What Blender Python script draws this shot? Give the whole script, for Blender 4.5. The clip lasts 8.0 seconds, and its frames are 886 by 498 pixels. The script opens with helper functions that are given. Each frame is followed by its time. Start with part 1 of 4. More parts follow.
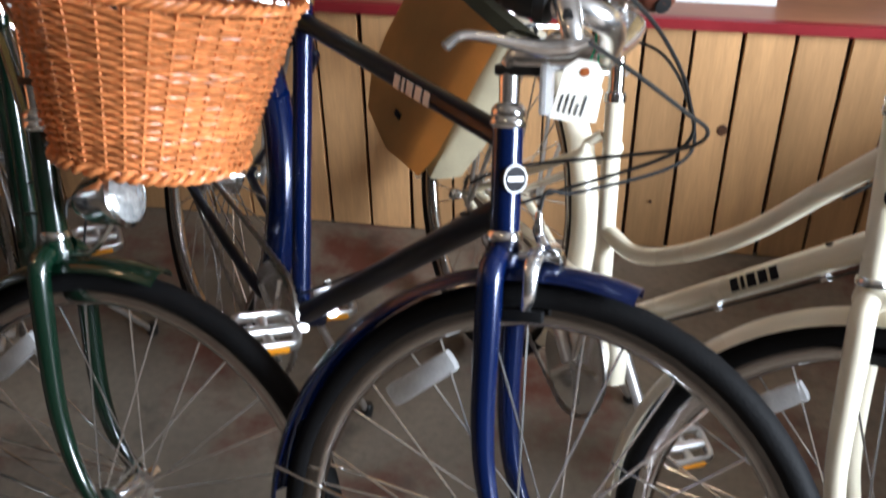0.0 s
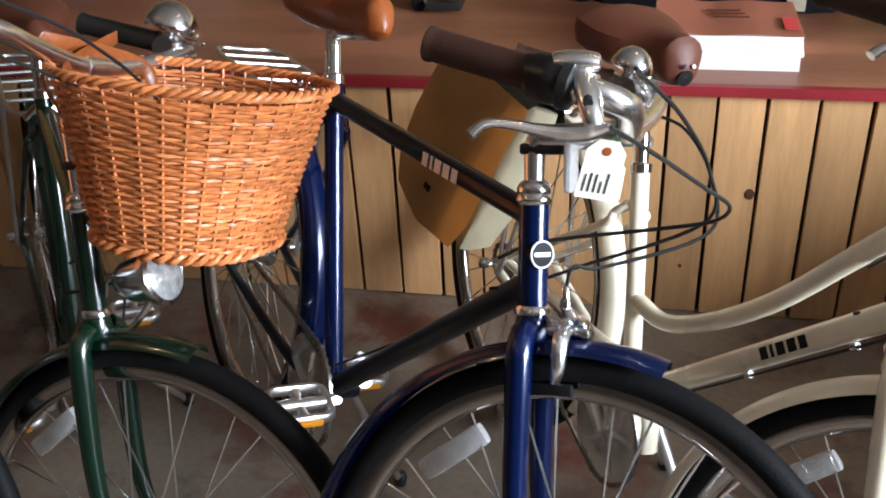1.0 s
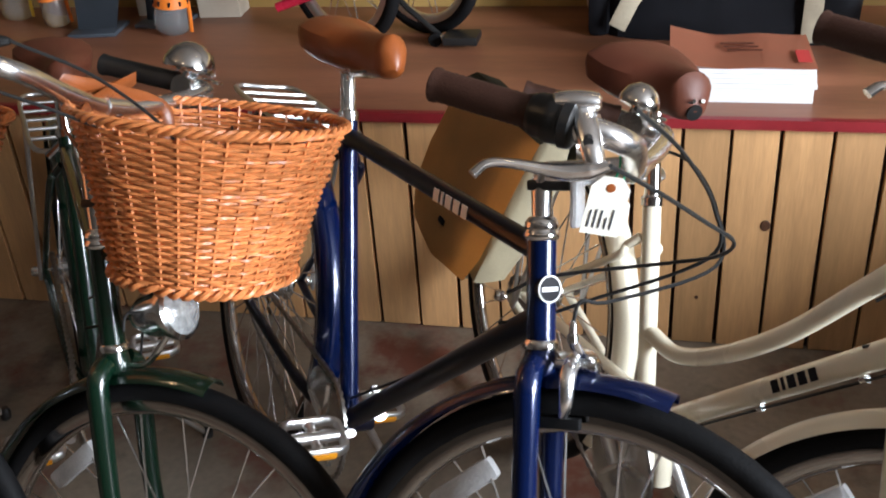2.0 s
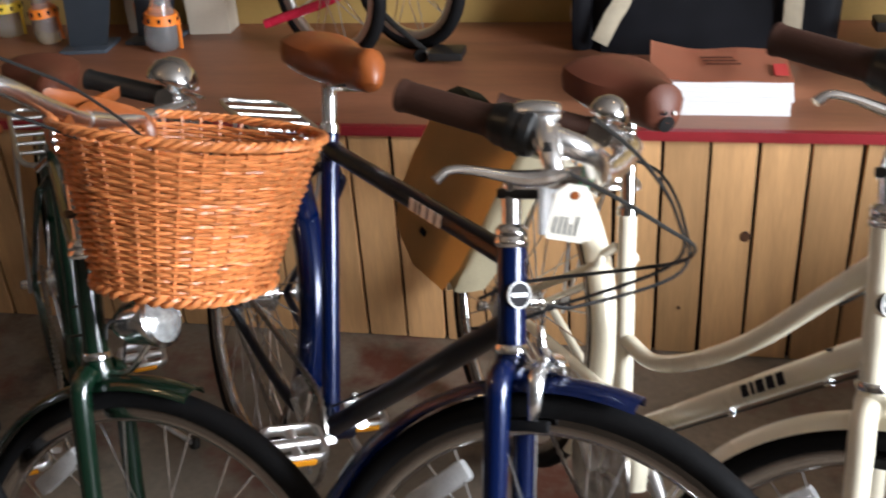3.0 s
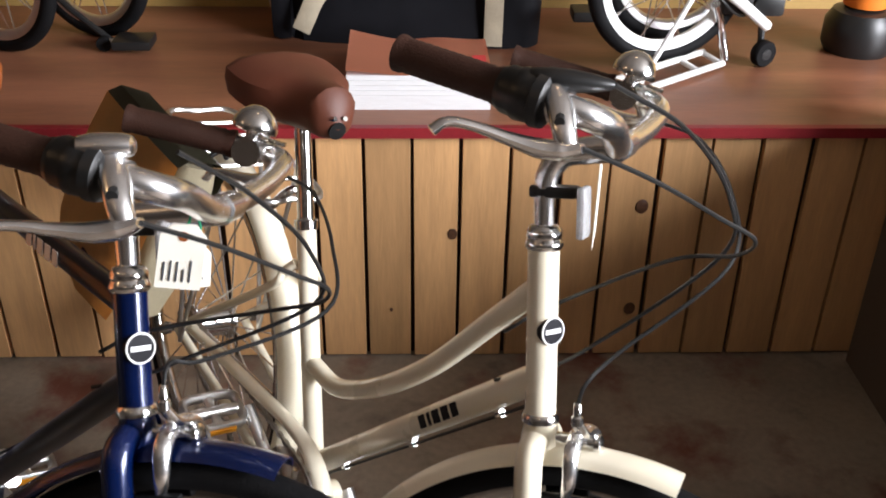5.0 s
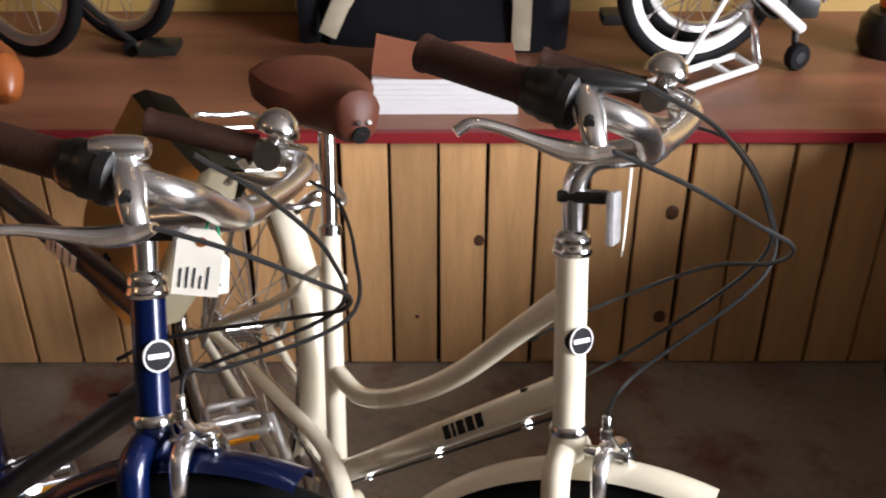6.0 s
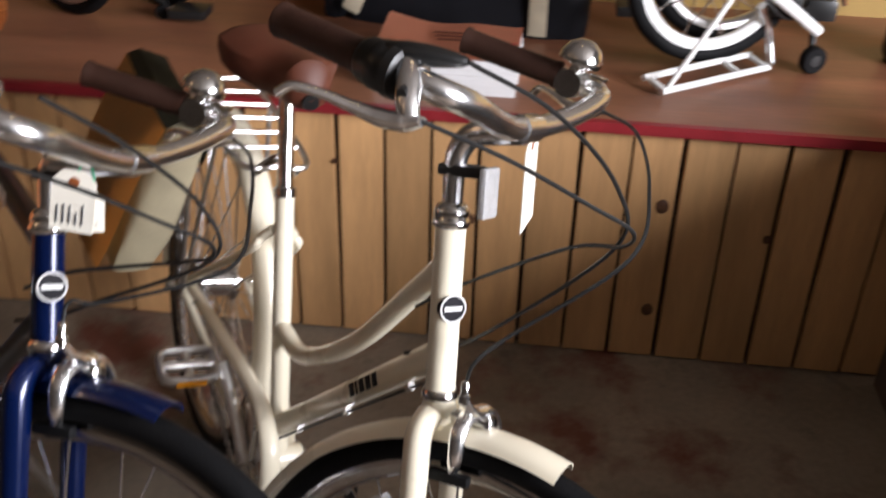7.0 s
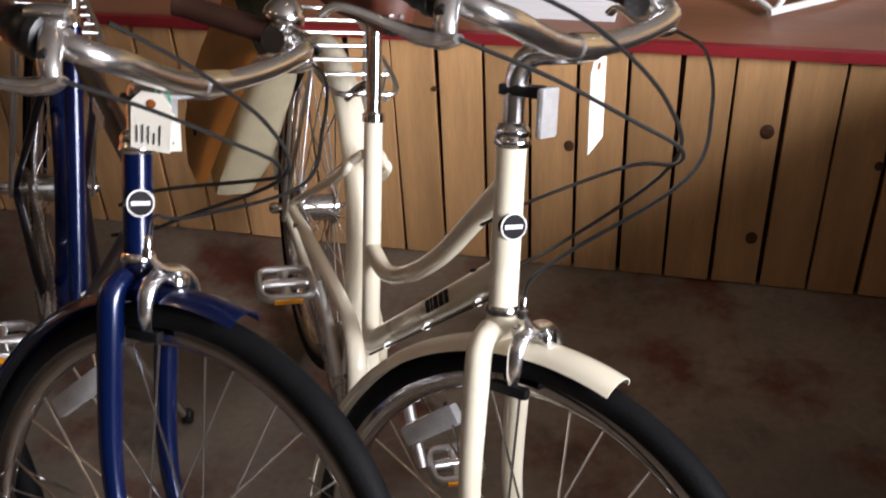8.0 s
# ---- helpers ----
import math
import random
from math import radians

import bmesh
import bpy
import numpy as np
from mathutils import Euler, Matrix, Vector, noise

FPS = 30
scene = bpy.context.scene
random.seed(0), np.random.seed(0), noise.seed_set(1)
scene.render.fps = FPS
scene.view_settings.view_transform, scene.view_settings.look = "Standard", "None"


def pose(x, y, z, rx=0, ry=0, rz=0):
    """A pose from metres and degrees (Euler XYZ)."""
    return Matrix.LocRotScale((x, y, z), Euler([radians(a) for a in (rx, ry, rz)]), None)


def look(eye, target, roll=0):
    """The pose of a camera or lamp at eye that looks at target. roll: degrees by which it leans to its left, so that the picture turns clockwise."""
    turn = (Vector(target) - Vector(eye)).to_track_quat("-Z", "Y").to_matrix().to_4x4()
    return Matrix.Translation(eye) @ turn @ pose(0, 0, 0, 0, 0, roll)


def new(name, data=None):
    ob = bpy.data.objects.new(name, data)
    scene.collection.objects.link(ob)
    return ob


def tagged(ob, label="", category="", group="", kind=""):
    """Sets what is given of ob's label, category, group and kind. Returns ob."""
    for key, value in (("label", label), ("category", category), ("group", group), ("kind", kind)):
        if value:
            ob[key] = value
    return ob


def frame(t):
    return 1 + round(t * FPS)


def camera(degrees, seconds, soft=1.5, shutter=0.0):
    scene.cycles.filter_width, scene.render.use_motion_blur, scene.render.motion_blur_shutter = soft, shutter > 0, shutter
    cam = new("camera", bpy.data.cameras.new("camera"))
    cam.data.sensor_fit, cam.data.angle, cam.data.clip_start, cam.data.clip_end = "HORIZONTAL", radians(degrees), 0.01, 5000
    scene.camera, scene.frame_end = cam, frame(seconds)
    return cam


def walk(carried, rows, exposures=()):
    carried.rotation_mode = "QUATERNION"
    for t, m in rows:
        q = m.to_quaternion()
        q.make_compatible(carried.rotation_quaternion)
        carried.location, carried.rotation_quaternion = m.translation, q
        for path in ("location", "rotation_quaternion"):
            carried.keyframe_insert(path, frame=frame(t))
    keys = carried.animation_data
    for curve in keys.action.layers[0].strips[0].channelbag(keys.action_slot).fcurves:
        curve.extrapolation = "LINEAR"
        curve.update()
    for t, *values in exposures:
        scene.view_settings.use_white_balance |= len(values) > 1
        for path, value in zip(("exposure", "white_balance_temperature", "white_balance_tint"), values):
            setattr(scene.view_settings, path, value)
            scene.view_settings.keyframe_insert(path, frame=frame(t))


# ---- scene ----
cam = camera(48.0, 8.0, soft=1.8, shutter=0.7)
PATH = [
    (0, (0.327, 0.406, 1.36), (0.049, 2.019, 0.21), -1.0),
    (0.5, (0.33, 0.403, 1.381), (0.016, 2.064, 0.312), -1.9),
    (1, (0.333, 0.397, 1.388), (-0.017, 2.064, 0.34), -3.0),
    (1.5, (0.339, 0.395, 1.393), (-0.04, 2.063, 0.357), -3.7),
    (1.7, (0.345, 0.393, 1.398), (-0.055, 2.067, 0.38), -4.2),
    (2.8, (0.372, 0.37, 1.403), (-0.023, 2.079, 0.443), -3.6),
    (3, (0.387, 0.365, 1.404), (-0.01, 2.071, 0.439), -4.1),
    (3.5, (0.487, 0.38, 1.386), (0.285, 2.089, 0.367), -1.5),
    (4, (0.505, 0.392, 1.383), (0.228, 2.08, 0.346), -1.9),
    (4.5, (0.527, 0.447, 1.381), (0.502, 2.147, 0.327), 0.1),
    (4.7, (0.518, 0.488, 1.389), (0.585, 2.204, 0.364), 0.9),
    (5.8, (0.507, 0.566, 1.37), (0.573, 2.288, 0.356), 0.9),
    (6, (0.515, 0.558, 1.371), (0.526, 2.285, 0.361), 0.1),
    (6.5, (0.591, 0.564, 1.379), (0.562, 2.283, 0.358), -0.7),
    (7, (0.737, 0.516, 1.381), (0.564, 2.218, 0.345), 1.6),
    (7.5, (0.807, 0.488, 1.377), (0.38, 2.057, 0.212), -1.9),
    (8, (0.822, 0.494, 1.383), (0.392, 2.077, 0.24), -3.2),
]
walk(cam, [(t, look(eye, target, roll)) for t, eye, target, roll in PATH],
     exposures=[(0.0, 0.08, 5650, 4), (1.5, -0.05, 5800, 5), (3.5, -0.08, 6100, 7), (5.0, -0.22, 6250, 10), (6.5, -0.54, 6300, 12), (8.0, -0.66, 6300, 13)])

# ---------------------------------------------------------------- light
WALL_Y = 2.384      # face of the slatted riser
DECK_Z = 0.578      # top of the display platform
world = bpy.data.worlds.new("world")
scene.world = world
world.use_nodes = True
wn = world.node_tree
sky = wn.nodes.new("ShaderNodeTexSky")
sky.sky_type, sky.sun_disc, sky.sun_elevation, sky.sun_rotation = "NISHITA", False, radians(40), radians(120)
wn.links.new(sky.outputs[0], wn.nodes["Background"].inputs[0])
wn.nodes["Background"].inputs[1].default_value = 0.12


def area(name, m, sx, sy, power, colour):
    d = bpy.data.lights.new(name, "AREA")
    d.shape, d.size, d.size_y, d.energy, d.color = "RECTANGLE", sx, sy, power, colour
    ob = new(name, d)
    ob.matrix_world = m
    return ob


def bulb_light(name, place, power, colour, radius=0.05):
    d = bpy.data.lights.new(name, "POINT")
    d.energy, d.color, d.shadow_soft_size = power, colour, radius
    ob = new(name, d)
    ob.location = place
    return ob


# daylight falls in through the shop window on the east side, over added blocker walls
area("window_daylight", look((3.90, 0.10, 1.75), (0.4, 1.7, 0.5)), 1.9, 1.5, 530, (0.98, 0.97, 1.0))
LAMPS = [(-1.4, 0.9, 2.3), (-0.3, -0.3, 2.5), (0.9, 2.0, 2.5)]
for p, w in zip(LAMPS, (8, 4, 2)):
    bulb_light("ceiling_bulb_light", p, w, (1.0, 0.60, 0.30))


# ---------------------------------------------------------------- materials
def mat(name, base, rough=0.5, metal=0.0, vary=0.15, scale=8.0, grain=0.0, gscale=120.0, bump=0.0, coat=0.0, tint=None, stretch=(1, 1, 1), spec=0.5, trans=0.0, rvary=0.1, rnd=0.0):
    """Principled surface with blotches at a large scale and grain at a small one."""
    m = bpy.data.materials.new(name)
    m.use_nodes = True
    nt = m.node_tree
    b = nt.nodes["Principled BSDF"]
    b.inputs["Roughness"].default_value, b.inputs["Metallic"].default_value = rough, metal
    b.inputs["Coat Weight"].default_value, b.inputs["Coat Roughness"].default_value = coat, 0.06
    b.inputs["Specular IOR Level"].default_value = spec
    b.inputs["Transmission Weight"].default_value = trans
    tc = nt.nodes.new("ShaderNodeTexCoord")
    mp = nt.nodes.new("ShaderNodeMapping")
    mp.inputs["Scale"].default_value = stretch
    nt.links.new(tc.outputs["Object"], mp.inputs["Vector"])
    n1 = nt.nodes.new("ShaderNodeTexNoise")
    n1.inputs["Scale"].default_value, n1.inputs["Detail"].default_value = scale, 5
    n2 = nt.nodes.new("ShaderNodeTexNoise")
    n2.inputs["Scale"].default_value, n2.inputs["Detail"].default_value = gscale, 3
    src = mp.outputs["Vector"]
    if rnd:
        oi = nt.nodes.new("ShaderNodeObjectInfo")
        add = nt.nodes.new("ShaderNodeVectorMath")
        add.operation = "MULTIPLY_ADD"
        add.inputs[1].default_value = (37.0, 37.0, 37.0)
        nt.links.new(oi.outputs["Random"], add.inputs[0])
        nt.links.new(src, add.inputs[2])
        src = add.outputs[0]
    for n in (n1, n2):
        nt.links.new(src, n.inputs["Vector"])
    mix = nt.nodes.new("ShaderNodeMix")
    mix.data_type = "RGBA"
    dark = tint or tuple(c * (1 - vary) for c in base)
    light = tuple(min(1, c * (1 + vary)) for c in base)
    ramp = nt.nodes.new("ShaderNodeMapRange")
    ramp.inputs["From Min"].default_value, ramp.inputs["From Max"].default_value = 0.3, 0.7
    nt.links.new(n1.outputs["Fac"], ramp.inputs["Value"])
    nt.links.new(ramp.outputs[0], mix.inputs["Factor"])
    mix.inputs["A"].default_value, mix.inputs["B"].default_value = (*dark, 1), (*light, 1)
    col = mix.outputs["Result"]
    if grain:
        m2 = nt.nodes.new("ShaderNodeMix")
        m2.data_type, m2.blend_type = "RGBA", "MULTIPLY"
        r2 = nt.nodes.new("ShaderNodeMapRange")
        r2.inputs["To Min"].default_value, r2.inputs["To Max"].default_value = 1 - grain, 1 + grain
        nt.links.new(n2.outputs["Fac"], r2.inputs["Value"])
        m2.inputs["Factor"].default_value = 1
        nt.links.new(col, m2.inputs["A"])
        nt.links.new(r2.outputs[0], m2.inputs["B"])
        col = m2.outputs["Result"]
    if rnd:
        m3 = nt.nodes.new("ShaderNodeMix")
        m3.data_type, m3.blend_type = "RGBA", "MULTIPLY"
        r3 = nt.nodes.new("ShaderNodeMapRange")
        r3.inputs["To Min"].default_value, r3.inputs["To Max"].default_value = 1 - rnd, 1 + rnd
        nt.links.new(oi.outputs["Random"], r3.inputs["Value"])
        m3.inputs["Factor"].default_value = 1
        nt.links.new(col, m3.inputs["A"])
        nt.links.new(r3.outputs[0], m3.inputs["B"])
        col = m3.outputs["Result"]
    nt.links.new(col, b.inputs["Base Color"])
    rr = nt.nodes.new("ShaderNodeMapRange")
    rr.inputs["To Min"].default_value, rr.inputs["To Max"].default_value = max(0.02, rough - rvary), min(1, rough + rvary)
    nt.links.new(n1.outputs["Fac"], rr.inputs["Value"])
    nt.links.new(rr.outputs[0], b.inputs["Roughness"])
    if bump:
        bp = nt.nodes.new("ShaderNodeBump")
        bp.inputs["Strength"].default_value, bp.inputs["Distance"].default_value = min(1.0, bump * 1.0), 0.002
        nt.links.new(n2.outputs["Fac"], bp.inputs["Height"])
        nt.links.new(bp.outputs[0], b.inputs["Normal"])
    return m


CREAM = mat("cream_paint", (0.84, 0.77, 0.60), 0.28, vary=0.03, coat=0.6, rvary=0.04)
BLUE = mat("blue_paint", (0.0006, 0.0072, 0.050), 0.24, metal=0.3, vary=0.15, coat=0.5, rvary=0.04)
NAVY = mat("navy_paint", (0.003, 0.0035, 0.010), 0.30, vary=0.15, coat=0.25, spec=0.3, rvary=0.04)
GREEN = mat("green_paint", (0.0018, 0.013, 0.006), 0.25, vary=0.15, coat=0.8, rvary=0.04)
BLACK = mat("black_paint", (0.012, 0.011, 0.011), 0.3, vary=0.2, coat=0.5)
CHROME = mat("chrome", (0.82, 0.82, 0.81), 0.15, metal=1.0, vary=0.04, scale=30, rvary=0.06)
SATIN = mat("satin_alloy", (0.90, 0.90, 0.90), 0.24, metal=1.0, vary=0.02, scale=15, rvary=0.02)
ALLOY = mat("brushed_alloy", (0.74, 0.73, 0.72), 0.34, metal=1.0, vary=0.06, scale=40, rvary=0.08)
OILED = mat("oiled_steel", (0.30, 0.28, 0.26), 0.35, metal=1.0, vary=0.3, scale=60)
RIMS = mat("polished_rim", (0.46, 0.44, 0.42), 0.11, metal=1.0, vary=0.10, scale=30, rvary=0.08)
RUBBER = mat("tyre_rubber", (0.007, 0.007, 0.0075), 0.62, spec=0.10, vary=0.25, scale=20, grain=0.25, gscale=300, bump=0.3)
PLASTIC = mat("black_plastic", (0.010, 0.010, 0.010), 0.4, vary=0.2)
CABLE = mat("cable_black", (0.012, 0.012, 0.012), 0.4, vary=0.1)
GRIP = mat("brown_grip", (0.038, 0.015, 0.009), 0.6, spec=0.3, vary=0.2, scale=25, grain=0.2, gscale=400, bump=0.3)
LEATHER = mat("tan_leather", (0.23, 0.062, 0.014), 0.32, vary=0.25, scale=12, grain=0.15, gscale=350, bump=0.15)
LEATHER2 = mat("brown_vinyl", (0.125, 0.036, 0.018), 0.5, vary=0.12, scale=10, grain=0.12, gscale=500, bump=0.2)
WICKER = mat("wicker", (0.62, 0.215, 0.066), 0.40, rnd=0.16, spec=0.5, vary=0.40, scale=45, grain=0.3, gscale=220, bump=0.3)
WOOD = mat("pine_board", (0.54, 0.305, 0.132), 0.55, vary=0.17, scale=4, grain=0.16, gscale=40, bump=0.2, stretch=(5, 5, 0.5), rnd=0.20)
RED = mat("red_trim", (0.22, 0.011, 0.016), 0.5, vary=0.15, scale=10, grain=0.1)
DECK = mat("plywood_deck", (0.225, 0.092, 0.048), 0.42, vary=0.42, scale=2.6, grain=0.18, gscale=40, bump=0.1, stretch=(0.5, 3, 1))
CONCRETE = mat("concrete", (0.20, 0.165, 0.125), 0.6, vary=0.35, scale=2.2, grain=0.25, gscale=60, bump=0.25)
KNOT = mat("pine_knot", (0.075, 0.030, 0.012), 0.6, vary=0.3, scale=120)


def stained(m, colour, scale, lo, hi):
    """Adds patches of another colour with ragged edges."""
    nt = m.node_tree
    bs = nt.nodes["Principled BSDF"]
    old = bs.inputs["Base Color"].links[0].from_socket
    tc = nt.nodes.new("ShaderNodeTexCoord")
    n = nt.nodes.new("ShaderNodeTexNoise")
    n.inputs["Scale"].default_value, n.inputs["Detail"].default_value, n.inputs["Roughness"].default_value = scale, 8, 0.65
    nt.links.new(tc.outputs["Object"], n.inputs["Vector"])
    r = nt.nodes.new("ShaderNodeMapRange")
    r.inputs["From Min"].default_value, r.inputs["From Max"].default_value = lo, hi
    nt.links.new(n.outputs["Fac"], r.inputs["Value"])
    mx = nt.nodes.new("ShaderNodeMix")
    mx.data_type = "RGBA"
    nt.links.new(r.outputs[0], mx.inputs["Factor"])
    nt.links.new(old, mx.inputs["A"])
    mx.inputs["B"].default_value = (*colour, 1)
    nt.links.new(mx.outputs["Result"], bs.inputs["Base Color"])


stained(CONCRETE, (0.125, 0.042, 0.028), 3.0, 0.50, 0.63)
stained(CONCRETE, (0.055, 0.045, 0.036), 4.0, 0.56, 0.72)
DARK = mat("dark_void", (0.030, 0.013, 0.007), 0.9, vary=0.2)
WALLP = mat("yellow_wall", (0.33, 0.21, 0.06), 0.7, vary=0.12, scale=2, grain=0.08)
# tones of the unseen room shell, set dark to hold down bounced light
CEIL = mat("unseen_wall_dim", (0.085, 0.066, 0.05), 0.8, vary=0.1, scale=2, grain=0.05)
ROOF = mat("unseen_ceiling_dim", (0.21, 0.19, 0.17), 0.8, vary=0.08, scale=2, grain=0.05)
LENS = mat("lamp_lens", (0.75, 0.77, 0.78), 0.12, metal=0.7, vary=0.3, scale=90, grain=0.3, gscale=200, bump=0.6)
PAPER = mat("white_paper", (0.66, 0.66, 0.66), 0.7, vary=0.06, scale=60, grain=0.1, gscale=300, stretch=(0.3, 0.3, 8))
COVER = mat("salmon_cover", (0.60, 0.24, 0.14), 0.5, vary=0.06, scale=6)
REDP = mat("red_print", (0.62, 0.05, 0.05), 0.5, vary=0.05)
CANVAS = mat("kraft_canvas", (0.72, 0.42, 0.15), 0.75, vary=0.12, scale=8, grain=0.15, gscale=500, bump=0.25)
CLOTH = mat("cream_cloth", (0.31, 0.265, 0.17), 0.85, vary=0.15, scale=14, grain=0.15, gscale=400, bump=0.3)
OLIVE = mat("olive_canvas", (0.045, 0.042, 0.022), 0.8, vary=0.2, scale=12, grain=0.2, gscale=500, bump=0.3)
BAGBLK = mat("black_nylon", (0.006, 0.006, 0.008), 0.7, spec=0.15, vary=0.25, scale=10, grain=0.2, gscale=600, bump=0.3)
STRAP = mat("beige_webbing", (0.42, 0.36, 0.26), 0.8, vary=0.12, scale=20, grain=0.2, gscale=500, bump=0.3)
TAG = mat("price_tag_card", (0.78, 0.74, 0.64), 0.7, vary=0.05, scale=20)
INK = mat("dark_ink", (0.010, 0.009, 0.012), 0.6, spec=0.15, vary=0.1)
WHITE = mat("white_print", (0.80, 0.80, 0.78), 0.5, vary=0.04)
REFLECT = mat("clear_reflector", (0.70, 0.70, 0.70), 0.22, trans=0.55, vary=0.1, scale=60, grain=0.15, gscale=300, bump=0.4)
AMBER = mat("amber_reflector", (0.75, 0.30, 0.01), 0.3, vary=0.1)
WHITEP = mat("white_enamel", (0.80, 0.80, 0.78), 0.28, vary=0.03, coat=0.4)
REDPAINT = mat("red_enamel", (0.38, 0.012, 0.035), 0.28, vary=0.1, coat=0.5)
ORANGE = mat("orange_strap", (0.75, 0.19, 0.015), 0.55, vary=0.1, grain=0.1)
YELLOW = mat("yellow_strap", (0.72, 0.50, 0.03), 0.55, vary=0.1, grain=0.1)
GLASS = mat("clear_glass", (0.9, 0.9, 0.9), 0.08, vary=0.02, trans=0.9)
SLATE = mat("slate_plastic", (0.055, 0.065, 0.08), 0.45, vary=0.15)
CARD = mat("white_carton", (0.55, 0.48, 0.38), 0.7, vary=0.08, grain=0.06)
GREENSTR = mat("green_string", (0.02, 0.30, 0.14), 0.8, vary=0.2)


# ---------------------------------------------------------------- mesh helpers
def link(name, bm, material, parent=None, label="", m=None, smooth=True):
    me = bpy.data.meshes.new(name)
    bmesh.ops.recalc_face_normals(bm, faces=bm.faces)
    if smooth:
        for f in bm.faces:
            f.smooth = True
        for e in bm.edges:
            if len(e.link_faces) == 2 and e.calc_face_angle(0) > 0.7:
                e.smooth = False
    bm.to_mesh(me)
    bm.free()
    for k in (material if isinstance(material, (list, tuple)) else [material]):
        me.materials.append(k)
    ob = new(name, me)
    if parent:
        ob.parent = parent
    if m is not None:
        ob.matrix_basis = m
    if label:
        ob["label"] = label
    return ob


def part(name, bm, material, parent, label="", m=None, smooth=True):
    return link(name, bm, material, parent, label, m, smooth)


def twin(name, ob, parent, m=None):
    """One more piece on the same mesh."""
    o = new(name, ob.data)
    o.parent = parent
    if m is not None:
        o.matrix_basis = m
    return o


def thing(name, m, label, category, group=""):
    e = new(name)
    e.empty_display_size = 0.05
    e.matrix_basis = m
    return tagged(e, label, category, group)


def V(*a):
    return Vector(a)


def curve_pts(pts, n=8, closed=False):
    """A smooth line through the given places."""
    p = [Vector(q) for q in pts]
    out, k = [], len(p)
    for i in range(k if closed else k - 1):
        a = p[(i - 1) % k] if closed or i > 0 else p[0] * 2 - p[1]
        b, c = p[i], p[(i + 1) % k]
        d = p[(i + 2) % k] if closed or i + 2 < k else c * 2 - b
        for j in range(n):
            t = j / n
            out.append(0.5 * ((2 * b) + (c - a) * t + (2 * a - 5 * b + 4 * c - d) * t * t + (3 * b - a - 3 * c + d) * t ** 3))
    if not closed:
        out.append(p[-1].copy())
    return out


def sweep(bm, pts, r, n=10, closed=False, flat=1.0, caps=True):
    """A tube along pts; r is one radius or one for each place; flat squeezes it across."""
    pts = [Vector(p) for p in pts]
    k = len(pts)
    rs = r if isinstance(r, (list, tuple)) else [r] * k
    if len(rs) != k:
        rs = [float(np.interp(i / (k - 1), np.linspace(0, 1, len(rs)), rs)) for i in range(k)]
    tang = []
    for i in range(k):
        a = pts[(i - 1) % k] if closed or i else pts[0]
        b = pts[(i + 1) % k] if closed or i < k - 1 else pts[-1]
        tang.append((b - a).normalized())
    ref = Vector((0, 0, 1)) if abs(tang[0].z) < 0.9 else Vector((0, 1, 0))
    u = tang[0].cross(ref).normalized()
    rings = []
    for i in range(k):
        u = (u - tang[i] * u.dot(tang[i])).normalized()
        w = tang[i].cross(u)
        rings.append([bm.verts.new(pts[i] + (u * math.cos(6.2832 * j / n) + w * flat * math.sin(6.2832 * j / n)) * rs[i]) for j in range(n)])
    for i in range(k if closed else k - 1):
        a, b = rings[i], rings[(i + 1) % k]
        for j in range(n):
            bm.faces.new((a[j], a[(j + 1) % n], b[(j + 1) % n], b[j]))
    if caps and not closed:
        bm.faces.new(rings[0][::-1])
        bm.faces.new(rings[-1])
    return bm


def tube(pts, r, n=10, smooth_n=0, closed=False, flat=1.0):
    bm = bmesh.new()
    return sweep(bm, curve_pts(pts, smooth_n, closed) if smooth_n else pts, r, n, closed, flat)


def lathe(bm, prof, n=20, m=None):
    """Turns (radius, height) pairs round z."""
    m = m or Matrix()
    rings = []
    for r, z in prof:
        rings.append([bm.verts.new(m @ Vector((max(r, 1e-4) * math.cos(6.2832 * j / n), max(r, 1e-4) * math.sin(6.2832 * j / n), z))) for j in range(n)])
    for a, b in zip(rings, rings[1:]):
        for j in range(n):
            bm.faces.new((a[j], a[(j + 1) % n], b[(j + 1) % n], b[j]))
    bm.faces.new(rings[0][::-1])
    bm.faces.new(rings[-1])
    return bm


def box(bm, lo, hi, bevel=0.0, m=None):
    vs = bmesh.ops.create_cube(bm, size=1)["verts"]
    c = [(a + b) / 2 for a, b in zip(lo, hi)]
    d = [b - a for a, b in zip(lo, hi)]
    for v in vs:
        v.co = Vector([c[i] + v.co[i] * d[i] for i in range(3)])
    if bevel:
        es = list({e for v in vs for e in v.link_edges})
        r = bmesh.ops.bevel(bm, geom=es, offset=bevel, segments=2, profile=0.6, affect="EDGES")
        vs = list({v for f in r["faces"] for v in f.verts} | {v for v in vs if v.is_valid})
    if m is not None:
        for v in vs:
            v.co = m @ v.co
    return bm


def boxed(lo, hi, bevel=0.0, m=None):
    return box(bmesh.new(), lo, hi, bevel, m)


def along(a, b):
    """A pose at a whose z axis looks to b."""
    d = Vector(b) - Vector(a)
    return Matrix.Translation(a) @ d.to_track_quat("Z", "Y").to_matrix().to_4x4()


def turned(prof, m=None, n=20):
    return lathe(bmesh.new(), prof, n, m)


# ---------------------------------------------------------------- the room
def slab(name, lo, hi, material, label, category):
    return tagged(link(name, boxed(lo, hi), material, smooth=False), label, category, kind="structure")


